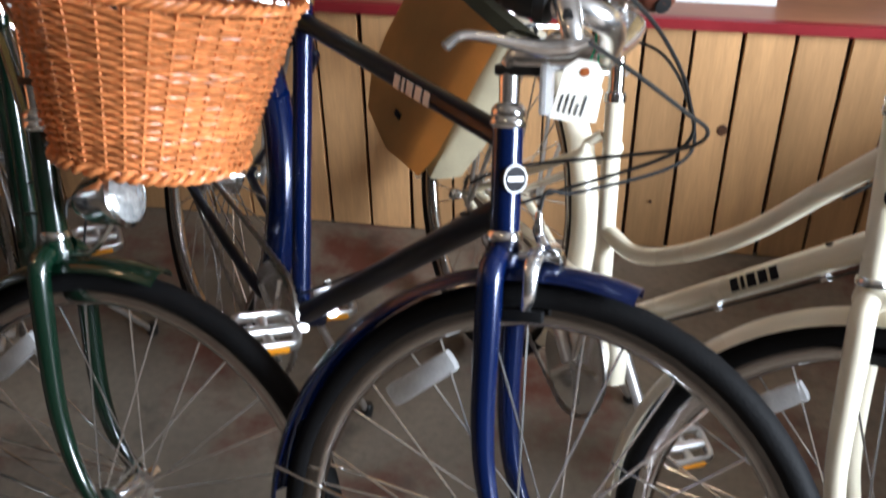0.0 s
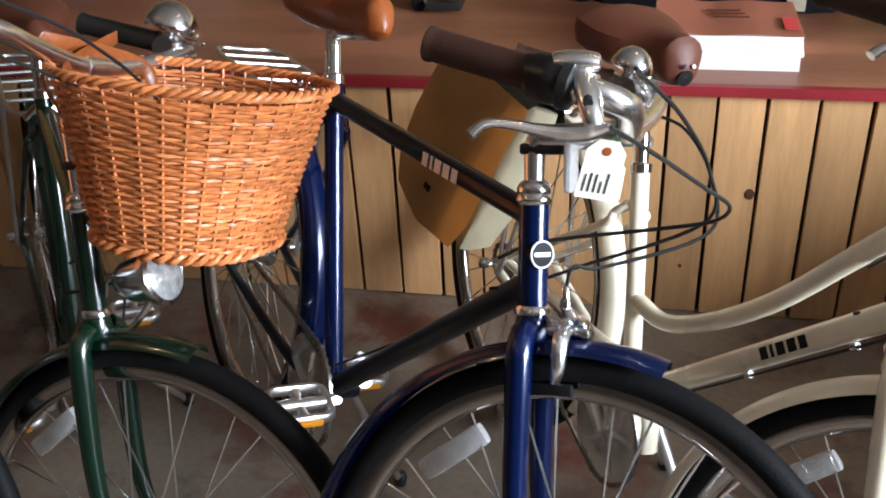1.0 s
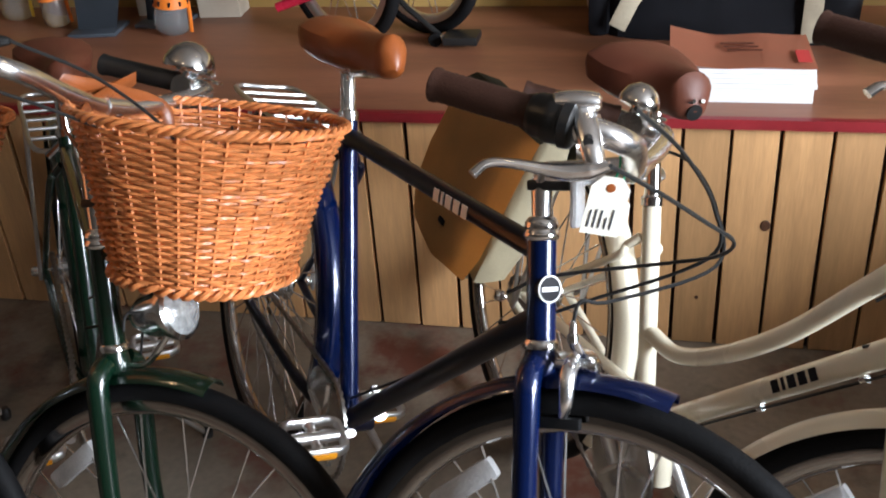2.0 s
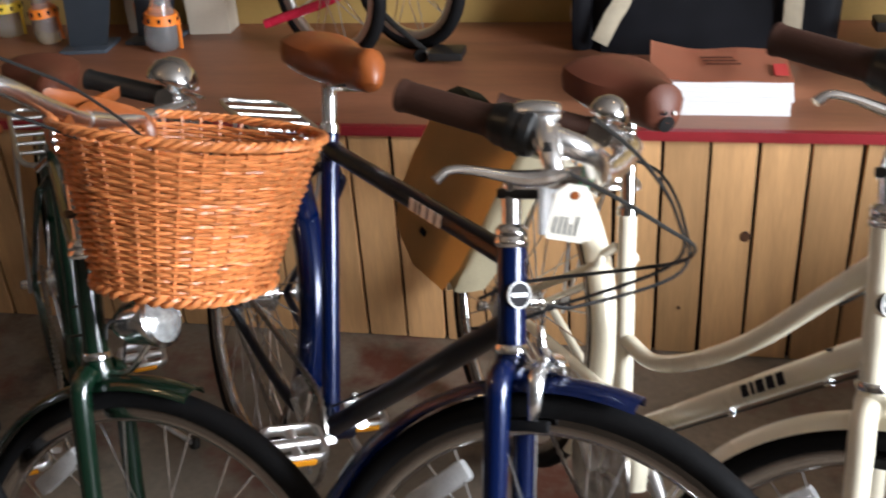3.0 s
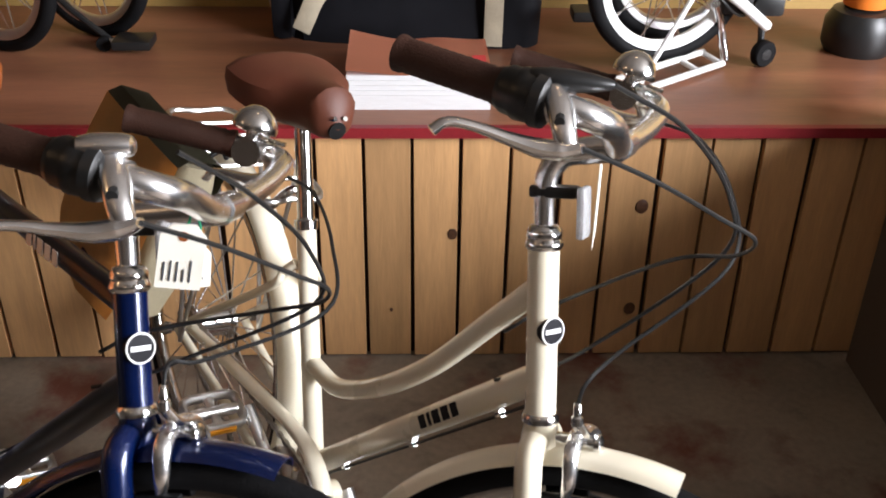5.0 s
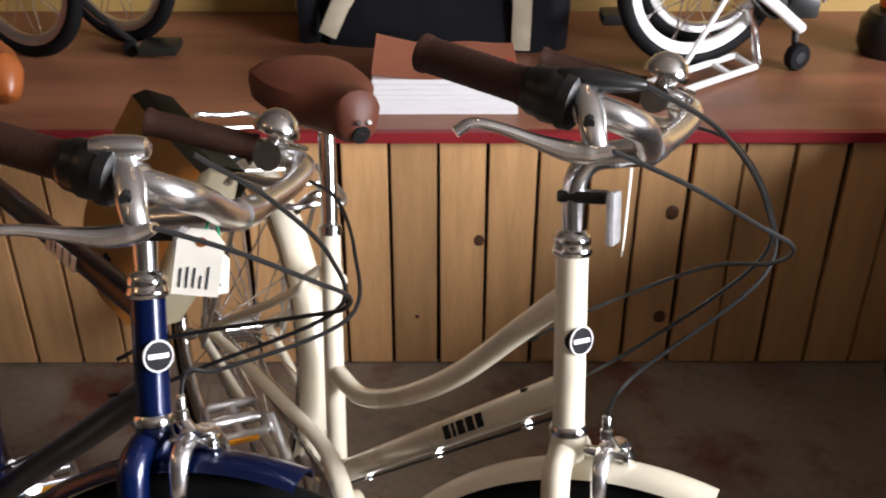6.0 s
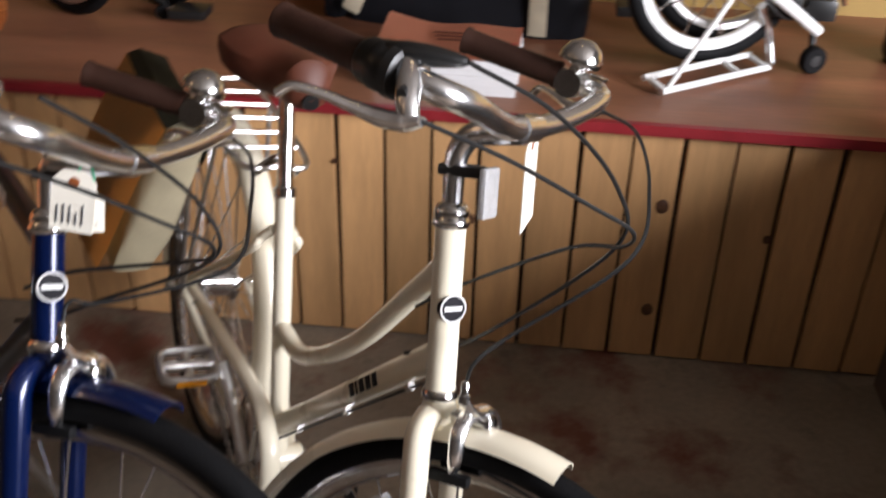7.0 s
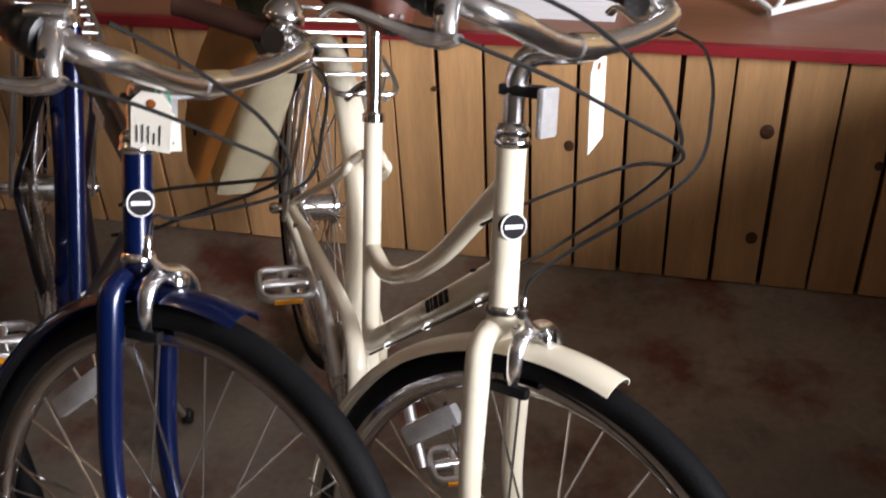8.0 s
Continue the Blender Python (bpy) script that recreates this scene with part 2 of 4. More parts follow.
slab("floor", (-4.5, -3.0, -0.1), (4.1, 4.2, 0.0), CONCRETE, "worn brown-grey concrete floor with red stains", "floor")
# ceiling and outer walls are unseen, added to close off stray light
slab("ceiling", (-4.5, -3.0, 2.9), (4.5, 4.2, 3.0), ROOF, "unseen dim ceiling added to close the room", "ceiling")
slab("wall_west", (-4.6, -3.0, 0.0), (-4.5, 4.2, 2.9), CEIL, "unseen dim wall added to close the room", "wall")
slab("wall_east_south", (4.0, -3.0, 0.0), (4.1, -0.95, 2.9), CEIL, "unseen dim wall added to close the room", "wall")
slab("wall_east_north", (4.0, 1.15, 0.0), (4.1, 4.2, 2.9), CEIL, "unseen dim wall added to close the room", "wall")
slab("wall_east_sill", (4.0, -0.95, 0.0), (4.1, 1.15, 0.9), CEIL, "unseen dim wall added under the shop window", "wall")
slab("wall_east_head", (4.0, -0.95, 2.6), (4.1, 1.15, 2.9), CEIL, "unseen dim wall added over the shop window", "wall")
# unseen upper wall, added dark so chrome doesn't mirror the ochre below
slab("wall_north_upper", (-4.5, 3.17, 1.25), (4.5, 3.27, 2.9), CEIL, "unseen dim upper wall added for darker reflections", "wall")
slab("wall_north", (-4.5, 3.17, DECK_Z - 0.03), (4.5, 3.27, 1.25), WALLP, "ochre yellow painted wall behind the platform", "wall")
slab("wall_south", (-4.5, -3.1, 0.0), (4.1, -3.0, 2.9), CEIL, "unseen dim wall added to close the room", "wall")
# Two unseen walls, added only to keep window light off the right end.
slab("shade_blocker_end", (1.52, 1.72, 0.0), (1.62, WALL_Y - 0.03, 0.71), CEIL, "unseen added wall end that shades the right of the riser", "wall")
slab("shade_blocker_low", (1.52, 0.60, 0.0), (1.62, 1.72, 0.75), CEIL, "unseen added low wall that shades the floor on the right", "wall")

# display platform: deck, red nosing, backing and slats
slab("platform_deck", (-4.5, WALL_Y - 0.004, DECK_Z - 0.022), (4.0, 3.17, DECK_Z), DECK, "scuffed brown plywood top of a display platform", "platform")
slab("trim", (-4.5, WALL_Y - 0.022, DECK_Z - 0.020), (4.0, WALL_Y - 0.004, DECK_Z + 0.002), RED, "dark red painted edge strip of the platform", "trim")
riser = slab("platform_riser", (-4.5, WALL_Y + 0.021, 0.0), (4.0, WALL_Y + 0.05, DECK_Z - 0.022), DARK, "riser of upright pine boards with dark gaps", "platform")


# ---------------------------------------------------------------- bicycles
def wheel(name, parent, m, R=0.345, spokes=32, reflect=None, rim=RIMS, tyre=0.0168, seed=0):
    """A wheel about its local y axis; hub, rim, tyre, each spoke."""
    ax = Matrix.Rotation(radians(-90), 4, "X")
    hub = part("wheel", turned([(0.004, -0.068), (0.004, -0.052), (0.008, -0.05), (0.008, -0.036), (0.028, -0.034), (0.028, -0.03), (0.020, -0.026), (0.018, 0), (0.020, 0.026), (0.028, 0.03), (0.028, 0.034), (0.008, 0.036), (0.008, 0.05), (0.004, 0.052), (0.004, 0.068)], ax, 16), CHROME, parent, name, m)
    ring = lambda r, k=72: [V(r * math.cos(6.2832 * i / k), 0, r * math.sin(6.2832 * i / k)) for i in range(k)]
    part("tyre", tube(ring(R - tyre), tyre, 12, closed=True), RUBBER, hub, "black rubber tyre")
    bm = bmesh.new()
    k, prof = 72, [(R - 2 * tyre + 0.006, -0.0125), (R - 2 * tyre + 0.006, -0.0105), (R - 2 * tyre - 0.004, -0.010), (R - 2 * tyre - 0.004, 0.010), (R - 2 * tyre + 0.006, 0.0105), (R - 2 * tyre + 0.006, 0.0125), (R - 2 * tyre - 0.008, 0.0125), (R - 2 * tyre - 0.015, 0.007), (R - 2 * tyre - 0.017, 0), (R - 2 * tyre - 0.015, -0.007), (R - 2 * tyre - 0.008, -0.0125)]
    rings = [[bm.verts.new((r * math.cos(6.2832 * i / k), y, r * math.sin(6.2832 * i / k))) for r, y in prof] for i in range(k)]
    for i in range(k):
        a, b = rings[i], rings[(i + 1) % k]
        for j in range(len(prof)):
            bm.faces.new((a[j], b[j], b[(j + 1) % len(prof)], a[(j + 1) % len(prof)]))
    part("rim", bm, rim, hub, "polished alloy rim")
    Ri = R - 2 * tyre - 0.015
    a = tube([V(0.021, 0.032, 0.0), V(Ri * math.cos(0.62), 0.002, Ri * math.sin(0.62))], 0.0016, 5)
    b = tube([V(0.021, -0.032, 0.0), V(Ri * math.cos(-0.62), -0.002, Ri * math.sin(-0.62))], 0.0016, 5)
    first = [part("spoke", a, SATIN, hub), part("spoke", b, SATIN, hub)]
    for s in range(2, spokes):
        twin("spoke", first[s % 2], hub, Matrix.Rotation(6.2832 * (s // 2) / (spokes / 2) + (0.1 if s % 2 else 0), 4, "Y"))
    part("valve", tube([V(Ri, 0, 0), V(Ri - 0.03, 0, 0)], 0.0025, 6), ALLOY, hub)
    if reflect is not None:
        rm = Matrix.Rotation(-reflect, 4, "Y") @ Matrix.Translation((0.243, 0.0, 0.0))
        part("reflector", boxed((-0.014, -0.009, -0.048), (0.014, 0.008, 0.048), 0.0075), REFLECT, hub, "clear plastic spoke reflector", rm)
    return hub


def fender(parent, centre, a0, a1, paint, label, R=0.340, half=0.026):
    """A curved mudguard over a wheel, from angle a0 to a1 (0 ahead, 90 up)."""
    bm = bmesh.new()
    k, c = 48, 8
    outer, inner = [], []
    for i in range(k + 1):
        t = radians(a0 + (a1 - a0) * i / k)
        d = V(math.cos(t), 0, math.sin(t))
        taper = min(1.0, 0.55 + 4.0 * min(i, k - i) / k) if i < 6 or i > k - 3 else 1.0
        for row, off in ((outer, 0.0), (inner, -0.0018)):
            line = []
            for j in range(c + 1):
                s = radians(-82 + 164 * j / c)
                line.append(bm.verts.new(centre + d * (R - 0.016 + (0.018 + off) * math.cos(s)) + V(0, (half + off) * math.sin(s), 0)))
            row.append(line)
    for rows in (outer, inner):
        for i in range(k):
            for j in range(c):
                bm.faces.new((rows[i][j], rows[i + 1][j], rows[i + 1][j + 1], rows[i][j + 1]))
    for i in range(k):
        for j in (0, c):
            bm.faces.new((outer[i][j], outer[i + 1][j], inner[i + 1][j], inner[i][j]))
    for i in (0, k):
        for j in range(c):
            bm.faces.new((outer[i][j], outer[i][j + 1], inner[i][j + 1], inner[i][j]))
    return bm


def saddle_mesh(length=0.27, wide=0.155, nose=0.05, thick=0.06, dip=0.012, waist=0.47):
    """A padded saddle, nose towards +x, top near z = 0."""
    bm = bmesh.new()
    n, c = 22, 16
    rows = []
    for i in range(n + 1):
        t = i / n
        x = -length * 0.5 + length * t
        s = 1 / (1 + math.exp((t - waist) * 11))
        w = nose + (wide - nose) * s
        e = min(1.0, math.sin(min(1.0, t / 0.16) * math.pi / 2) ** 0.6 if t < 0.16 else 1.0, math.sin(min(1.0, (1 - t) / 0.10) * math.pi / 2) ** 0.6 if t > 0.9 else 1.0)
        e = max(e, 0.12)
        top = -dip * math.sin(math.pi * t) + 0.012 * (1 - t) - (0.014 if t > 0.9 else 0) * ((t - 0.9) / 0.1) ** 2
        line = []
        for j in range(c):
            a = 6.2832 * j / c
            y, z = math.cos(a), math.sin(a)
            hy = 0.5 * w * e * math.copysign(abs(y) ** 0.92, y)
            hz = (thick * 0.58 * e * abs(z) ** 0.95) if z > 0 else -(thick * (0.52 + 0.10 * s) * e * abs(z) ** 0.7)
            line.append(bm.verts.new((x, hy * (1.0 if z > 0 else 0.94), top + hz - thick * 0.50)))
        rows.append(line)
    for a, b in zip(rows, rows[1:]):
        for j in range(c):
            bm.faces.new((a[j], a[(j + 1) % c], b[(j + 1) % c], b[j]))
    bm.faces.new(rows[0][::-1])
    bm.faces.new(rows[-1])
    return bm


def lettering(parent, place, x_dir, normal, height, colour, n=5, name="lettering"):
    """A short row of plain bars in place of a maker's mark, curved round a tube."""
    bm = bmesh.new()
    x, nrm = Vector(x_dir).normalized(), Vector(normal).normalized()
    up = nrm.cross(x)
    m = Matrix((x, up, nrm)).transposed().to_4x4()
    m.translation = place
    p, h = 0.0, height
    for w in (0.75, 0.30, 0.80, 0.80, 0.72):
        box(bm, (p, 0, 0), (p + w * h, h * 0.9, 0.0012), 0, m)
        p += (w + 0.36) * h
    return part(name, bm, colour, parent, "short painted maker's mark", smooth=False)


def pedal(parent, m):
    body = part("pedal", turned([(0.005, -0.040), (0.008, -0.038), (0.010, -0.016), (0.008, 0.0), (0.010, 0.016), (0.008, 0.038), (0.005, 0.040)], Matrix.Rotation(radians(90), 4, "X"), 14), ALLOY, parent, "alloy platform pedal with two windows", m)
    ring = [V(-0.024, -0.040, 0), V(-0.016, -0.043, 0), V(0.016, -0.043, 0), V(0.024, -0.040, 0), V(0.029, -0.030, 0), V(0.029, 0.030, 0), V(0.024, 0.040, 0), V(0.016, 0.043, 0), V(-0.016, 0.043, 0), V(-0.024, 0.040, 0), V(-0.029, 0.030, 0), V(-0.029, -0.030, 0)]
    part("cage", tube(ring, 0.0068, 10, closed=True, flat=1.4), ALLOY, body, "rounded cast cage")
    part("cross_web", tube([V(-0.027, 0, 0), V(-0.012, 0, 0), V(0.012, 0, 0), V(0.027, 0, 0)], [0.011, 0.007, 0.007, 0.011], 10, 4, flat=0.7), ALLOY, body)
    part("reflector", boxed((0.034, -0.024, -0.005), (0.039, 0.024, 0.005), 0.002), AMBER, body, "amber pedal reflector")
    return body


def bell(parent, m, r=0.029):
    b = part("bell", turned([(0.001, r * 0.95), (r * 0.35, r * 0.9), (r * 0.75, r * 0.62), (r * 0.97, r * 0.2), (r, 0), (r * 0.97, -0.004), (r * 0.6, -0.006), (0.008, -0.008), (0.008, -0.02), (0.001, -0.021)], None, 24), CHROME, parent, "polished chrome bell", m)
    part("lever", boxed((r * 0.7, -0.006, -0.012), (r * 1.5, 0.006, -0.007), 0.002), CHROME, b)
    part("clamp", tube([V(0, -0.012, -0.03), V(0, 0.012, -0.03)], 0.017, 12), CHROME, b)
    return b


def rack(parent, m, length=0.36, width=0.13, paint=ALLOY):
    """A carrier over the rear wheel; +x ahead."""
    base = part("rear_rack", tube(curve_pts([V(0, -width * 0.42, 0), V(-length * 0.5, -width / 2, 0), V(-length * 0.97, -width * 0.47, 0), V(-length, 0, 0), V(-length * 0.97, width * 0.47, 0), V(-length * 0.5, width / 2, 0), V(0, width * 0.42, 0), V(0.012, 0, 0)], 6, True), 0.005, 8, closed=True), paint, parent, "chrome tube rear carrier", m)
    for i in range(1, 6):
        x = -length * i / 6
        part("cross_bar", tube([V(x, -width / 2, 0), V(x, width / 2, 0)], 0.0042, 8), paint, base)
    for s in (-1, 1):
        for x in (-0.10, -0.24):
            part("strut", tube([V(x, s * width / 2, 0), V(-0.18, s * 0.075, -0.36)], 0.004, 8), paint, base)
    return base


def bicycle(label, m, hb, ha, hl, sa, sl, ext, steer, paint, fork_len, kind="diamond", tt=0.03, seat=LEATHER, seat_wide=0.155, seat_len=0.27, stem=0.12, group="", crank=40, wheel_r=0.327, grips=GRIP, dark=None, stand=0.34, frame_dark=None, head_badge=True, rear_rack=True, seat_pitch=4, bb=0.285, bell_side=1, front_label="", reach=0.078, bar_roll=0.0, bar_yaw=0.0, bar_wide=1.0, bell_r=0.027, rack_x=0.22, cap=None, cab=1.0, fork_half=0.045, stem_bend=0.050, seat_form=(), lever_drop=0.0, caliper=True, seat_dx=-0.01, seat_dz=0.075, fend=(72, 176)):
    """A city bicycle. +x ahead, z up; hb: foot of the head tube (x, z); ha, sa: head and seat angles; steer: turn of the bars."""
    root = thing("bicycle", m, label, "bicycle", group)
    up = V(-math.cos(ha), 0, math.sin(ha))
    HB = V(hb[0], 0, hb[1])
    HT = HB + up * hl
    BB = V(0, 0, bb)
    su = V(-math.cos(sa), 0, math.sin(sa))
    ST = BB + su * sl
    RA = V(-0.44, 0, 0.345)
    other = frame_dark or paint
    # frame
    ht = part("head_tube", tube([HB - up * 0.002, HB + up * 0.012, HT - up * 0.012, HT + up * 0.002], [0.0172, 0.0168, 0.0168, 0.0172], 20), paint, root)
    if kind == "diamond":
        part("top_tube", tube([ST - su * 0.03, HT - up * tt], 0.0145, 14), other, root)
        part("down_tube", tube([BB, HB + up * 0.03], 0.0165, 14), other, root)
    else:
        a, b = ST - su * 0.208 + V(0.01, 0, 0), HT - up * 0.040
        part("top_tube", tube([a, a + (b - a) * 0.18 + V(0, 0, -0.058), a + (b - a) * 0.40 + V(0, 0, -0.077), a + (b - a) * 0.64 + V(0, 0, -0.067), a + (b - a) * 0.86 + V(0, 0, -0.027), b], 0.0138, 14, 10), paint, root, "curved step-through top tube")
        part("down_tube", tube([BB + su * 0.055, HB + up * 0.045], 0.0170, 14), paint, root)
    d0, d1 = HB + up * 0.040, BB + su * 0.055
    dd = (d1 - d0).normalized()
    under = V(dd.z, 0, -dd.x) if dd.x > 0 else V(-dd.z, 0, dd.x)
    cl = [d0 + (d1 - d0) * k + under * 0.0205 + V(0, -0.004, 0) for k in (0.0, 0.10, 0.5, 0.9, 1.0)]
    part("frame_cable", tube(cl, 0.0022, 6, 4), CABLE, root, "black cable under the down tube")
    for k in (0.14, 0.48, 0.82):
        c0 = d0 + (d1 - d0) * k + under * 0.019 + V(0, -0.004, 0)
        part("cable_clip", tube([c0 - dd * 0.005, c0 + dd * 0.005], 0.0052, 10), CHROME, root, "chrome cable clip")
    st = part("seat_tube", tube([BB - su * 0.01, ST], 0.0150, 16), paint, root)
    part("seat_collar", turned([(0.0155, -0.006), (0.018, -0.005), (0.018, 0.008), (0.0145, 0.010), (0.014, 0.012)], along(ST, ST + su), 18), CHROME, root)
    part("bottom_bracket", tube([BB + V(0, -0.036, 0), BB + V(0, 0.036, 0)], 0.021, 18), other, root)
    for s in (-1, 1):
        part("chain_stay", tube([BB + V(-0.01, s * 0.022, 0), BB + V(-0.12, s * 0.045, 0.012), RA + V(0.0, s * 0.064, 0)], [0.011, 0.008], 10, 8), other, root)
        part("seat_stay", tube([ST - su * 0.060 + V(-0.010, s * 0.013, 0), ST - su * 0.082 + V(-0.030, s * 0.026, 0), ST - su * 0.115 + V(-0.065, s * 0.040, -0.008), RA + V(0.0, s * 0.064, 0.0)], [0.0085, 0.0065], 10, 8), other, root)
        part("axle_nut", tube([RA + V(0, s * 0.066, 0), RA + V(0, s * 0.082, 0)], 0.008, 6), CHROME, root)
    wheel("rear wheel with polished rim", root, Matrix.Translation(RA), wheel_r)
    part("rear_fender", fender(root, RA, -24, 205, dark or paint, ""), dark or paint, root, "")
    part("rear_brake", tube([BB + su * (0.345 + 0.09) + V(-0.05, -0.035, 0), BB + su * 0.45 + V(-0.045, 0, 0.012), BB + su * (0.345 + 0.09) + V(-0.05, 0.035, 0)], 0.007, 8, 6), CHROME, root, "polished caliper brake")
    part("hub_shell", turned([(0.010, -0.046), (0.030, -0.042), (0.036, -0.036), (0.036, -0.030), (0.029, -0.026), (0.028, 0.026), (0.036, 0.030), (0.036, 0.036), (0.010, 0.042)], Matrix.Translation(RA) @ Matrix.Rotation(radians(90), 4, "X"), 24), CHROME, root, "polished hub gear shell")
    for s in (-1, 1):
        part("axle_cap", turned([(0.006, 0.0), (0.011, 0.002), (0.012, 0.012), (0.009, 0.019), (0.001, 0.021)], Matrix.Translation(RA + V(0, s * 0.074, 0)) @ Matrix.Rotation(radians(-90 * s), 4, "X"), 16), CHROME, root)
    # drive
    cr = part("chainring", turned([(0.045, -0.0015), (0.088, -0.0015), (0.092, -0.0008), (0.092, 0.0008), (0.088, 0.0015), (0.045, 0.0015)], Matrix.Translation(BB + V(0, -0.044, 0)) @ Matrix.Rotation(radians(90), 4, "X"), 40), CHROME, root, "polished steel chainring")
    bm = bmesh.new()
    for i in range(5):
        a = 6.2832 * i / 5 + 0.3
        sweep(bm, [BB + V(0, -0.046, 0), BB + V(0.07 * math.cos(a), -0.045, 0.07 * math.sin(a))], 0.006, 6)
    part("spider", bm, CHROME, cr)
    ca = radians(crank)
    tip = V(math.cos(ca), 0, math.sin(ca)) * 0.165
    for s in (-1, 1):
        c = part("crank", tube([BB + V(0, s * 0.055, 0), BB + V(0, s * 0.06, 0) + tip * -s * 0.5, BB + V(0, s * 0.068, 0) + tip * -s], [0.012, 0.0095], 10, flat=0.7), ALLOY, root)
        pedal(c, Matrix.Translation(BB + V(0, s * 0.125, 0) + tip * -s) @ Matrix.Rotation(radians(18), 4, "Y"))
    # chain: one loop round the chainring and the cog
    a, b = BB + V(0, -0.045, 0), RA + V(0, -0.045, 0)
    ring_, cog = 0.090, 0.035
    t0 = math.atan2((b - a).z, (b - a).x)
    loop = [a + V(math.cos(t0 + w), 0, math.sin(t0 + w)) * ring_ for w in [math.pi / 2 + math.pi * i / 40 for i in range(41)]]
    p, q = loop[-1], b + V(math.cos(t0 - math.pi / 2), 0, math.sin(t0 - math.pi / 2)) * cog
    loop += [p + (q - p) * i / 44 for i in range(1, 44)]
    loop += [b + V(math.cos(t0 + w), 0, math.sin(t0 + w)) * cog for w in [-math.pi / 2 + math.pi * i / 14 for i in range(15)]]
    p, q = loop[-1], loop[0]
    loop += [p + (q - p) * i / 44 for i in range(1, 44)]
    part("chain", tube(loop, [0.0062 if i % 2 else 0.0032 for i in range(len(loop))], 6, closed=True, flat=0.8), OILED, root, "oiled roller chain")
    # saddle
    top = ST + su * ext
    part("seat_post", tube([ST - su * 0.01, top], 0.0128, 16), CHROME, root, "chrome seat post")
    sd = part("saddle", saddle_mesh(seat_len, seat_wide, *seat_form), seat, root, "", Matrix.Translation(top + V(seat_dx, 0, seat_dz)) @ Matrix.Rotation(radians(-seat_pitch), 4, "Y"))
    for s in (-1, 1):
        part("rail", tube([V(-0.10, s * 0.03, -0.045), V(-0.05, s * 0.022, -0.062), V(0.05, s * 0.02, -0.062), V(0.11, s * 0.008, -0.035)], 0.0035, 8, 6), CHROME, sd)
    if seat_form:
        part("nose_vent", turned([(0.002, -0.004), (0.013, -0.003), (0.013, 0.001), (0.002, 0.0015)], Matrix.Translation((seat_len * 0.5 - 0.002, 0, -0.054)) @ Matrix.Rotation(radians(100), 4, "Y"), 16), PLASTIC, sd, "dark opening under the nose")
    part("seat_clamp", boxed((-0.022, -0.026, -0.075), (0.022, 0.026, -0.048), 0.006), CHROME, sd)
    if rear_rack:
        rack(root, Matrix.Translation(RA + V(rack_x, 0, 0.358)))
    # kickstand
    foot = m @ V(-0.11, 0.05 + stand * 0.5, 0)
    foot.z = 0.012
    foot = m.inverted() @ foot
    part("kickstand", tube([BB + V(-0.05, 0.03, -0.015), BB + V(-0.06, 0.05, -0.03), foot], [0.008, 0.0065], 10), ALLOY, root)
    part("stand_foot", turned([(0.008, -0.01), (0.012, -0.006), (0.012, 0.012), (0.007, 0.02)], Matrix.Translation(foot), 12), PLASTIC, root, "black rubber stand foot")
    # everything that turns with the bars
    S = Matrix.Translation(HB) @ Matrix.Rotation(-(math.pi / 2 - ha), 4, "Y") @ Matrix.Rotation(radians(steer), 4, "Z")
    AX = V(0.05, 0, -fork_len)
    for s in (-1, 1):
        w = fork_half
        leg = [V(0, s * 0.020, -0.020), V(0.0, s * w * 0.87, -0.034), V(0.0, s * w * 0.99, -0.07), V(-0.002, s * w, -fork_len * 0.55), V(0.006, s * w, -fork_len * 0.75), V(0.024, s * (w + 0.003), -fork_len * 0.9), V(0.05, s * (w + 0.007), -fork_len)]
        n = 6 * 6 + 1
        part("fork_blade", tube(leg, [0.0150 - 0.007 * max(0, (i / (n - 1) - 0.35)) / 0.65 for i in range(n)], 14, 6), paint, root, "", S)
        part("axle_nut", tube([AX + V(0, s * 0.058, 0), AX + V(0, s * 0.078, 0)], 0.008, 6), CHROME, root, "", S)
    part("fork_crown", tube([V(0, 0, -0.004), V(0, 0, -0.022), V(0, 0, -0.04)], [0.0165, 0.021, 0.017], 18), paint, root, "", S)
    part("lower_cup", turned([(0.0175, -0.006), (0.0205, -0.004), (0.0205, 0.002), (0.018, 0.006)], S, 20), CHROME, root)
    part("upper_cup", turned([(0.0180, hl - 0.002), (0.0205, hl + 0.001), (0.0212, hl + 0.004), (0.0198, hl + 0.007), (0.0185, hl + 0.010), (0.0195, hl + 0.013), (0.0190, hl + 0.018), (0.0155, hl + 0.023), (0.0118, hl + 0.025)], S, 24), CHROME, root, "chrome headset")
    wheel(front_label or "front wheel with polished rim", root, S @ Matrix.Translation(AX), wheel_r, reflect=2.2)
    part("front_fender", fender(root, AX, fend[0], fend[1], dark or paint, ""), dark or paint, root, "", S)
    for s in (-1, 1):
        part("fender_stay", tube([AX + V(0, s * 0.055, 0), AX + V(math.cos(radians(168)) * 0.334, s * 0.026, math.sin(radians(168)) * 0.334)], 0.002, 6), CHROME, root, "", S)
    # caliper brake ahead of the crown
    if caliper:
        bk = part("front_brake", tube([V(0.036, -0.027, -0.074), V(0.042, -0.035, -0.056), V(0.043, -0.032, -0.030), V(0.043, -0.014, -0.015), V(0.043, 0.010, -0.014)], [0.0060, 0.0080, 0.0095, 0.0095, 0.0080], 12, 6, flat=0.62), SATIN, root, "polished caliper brake", S)
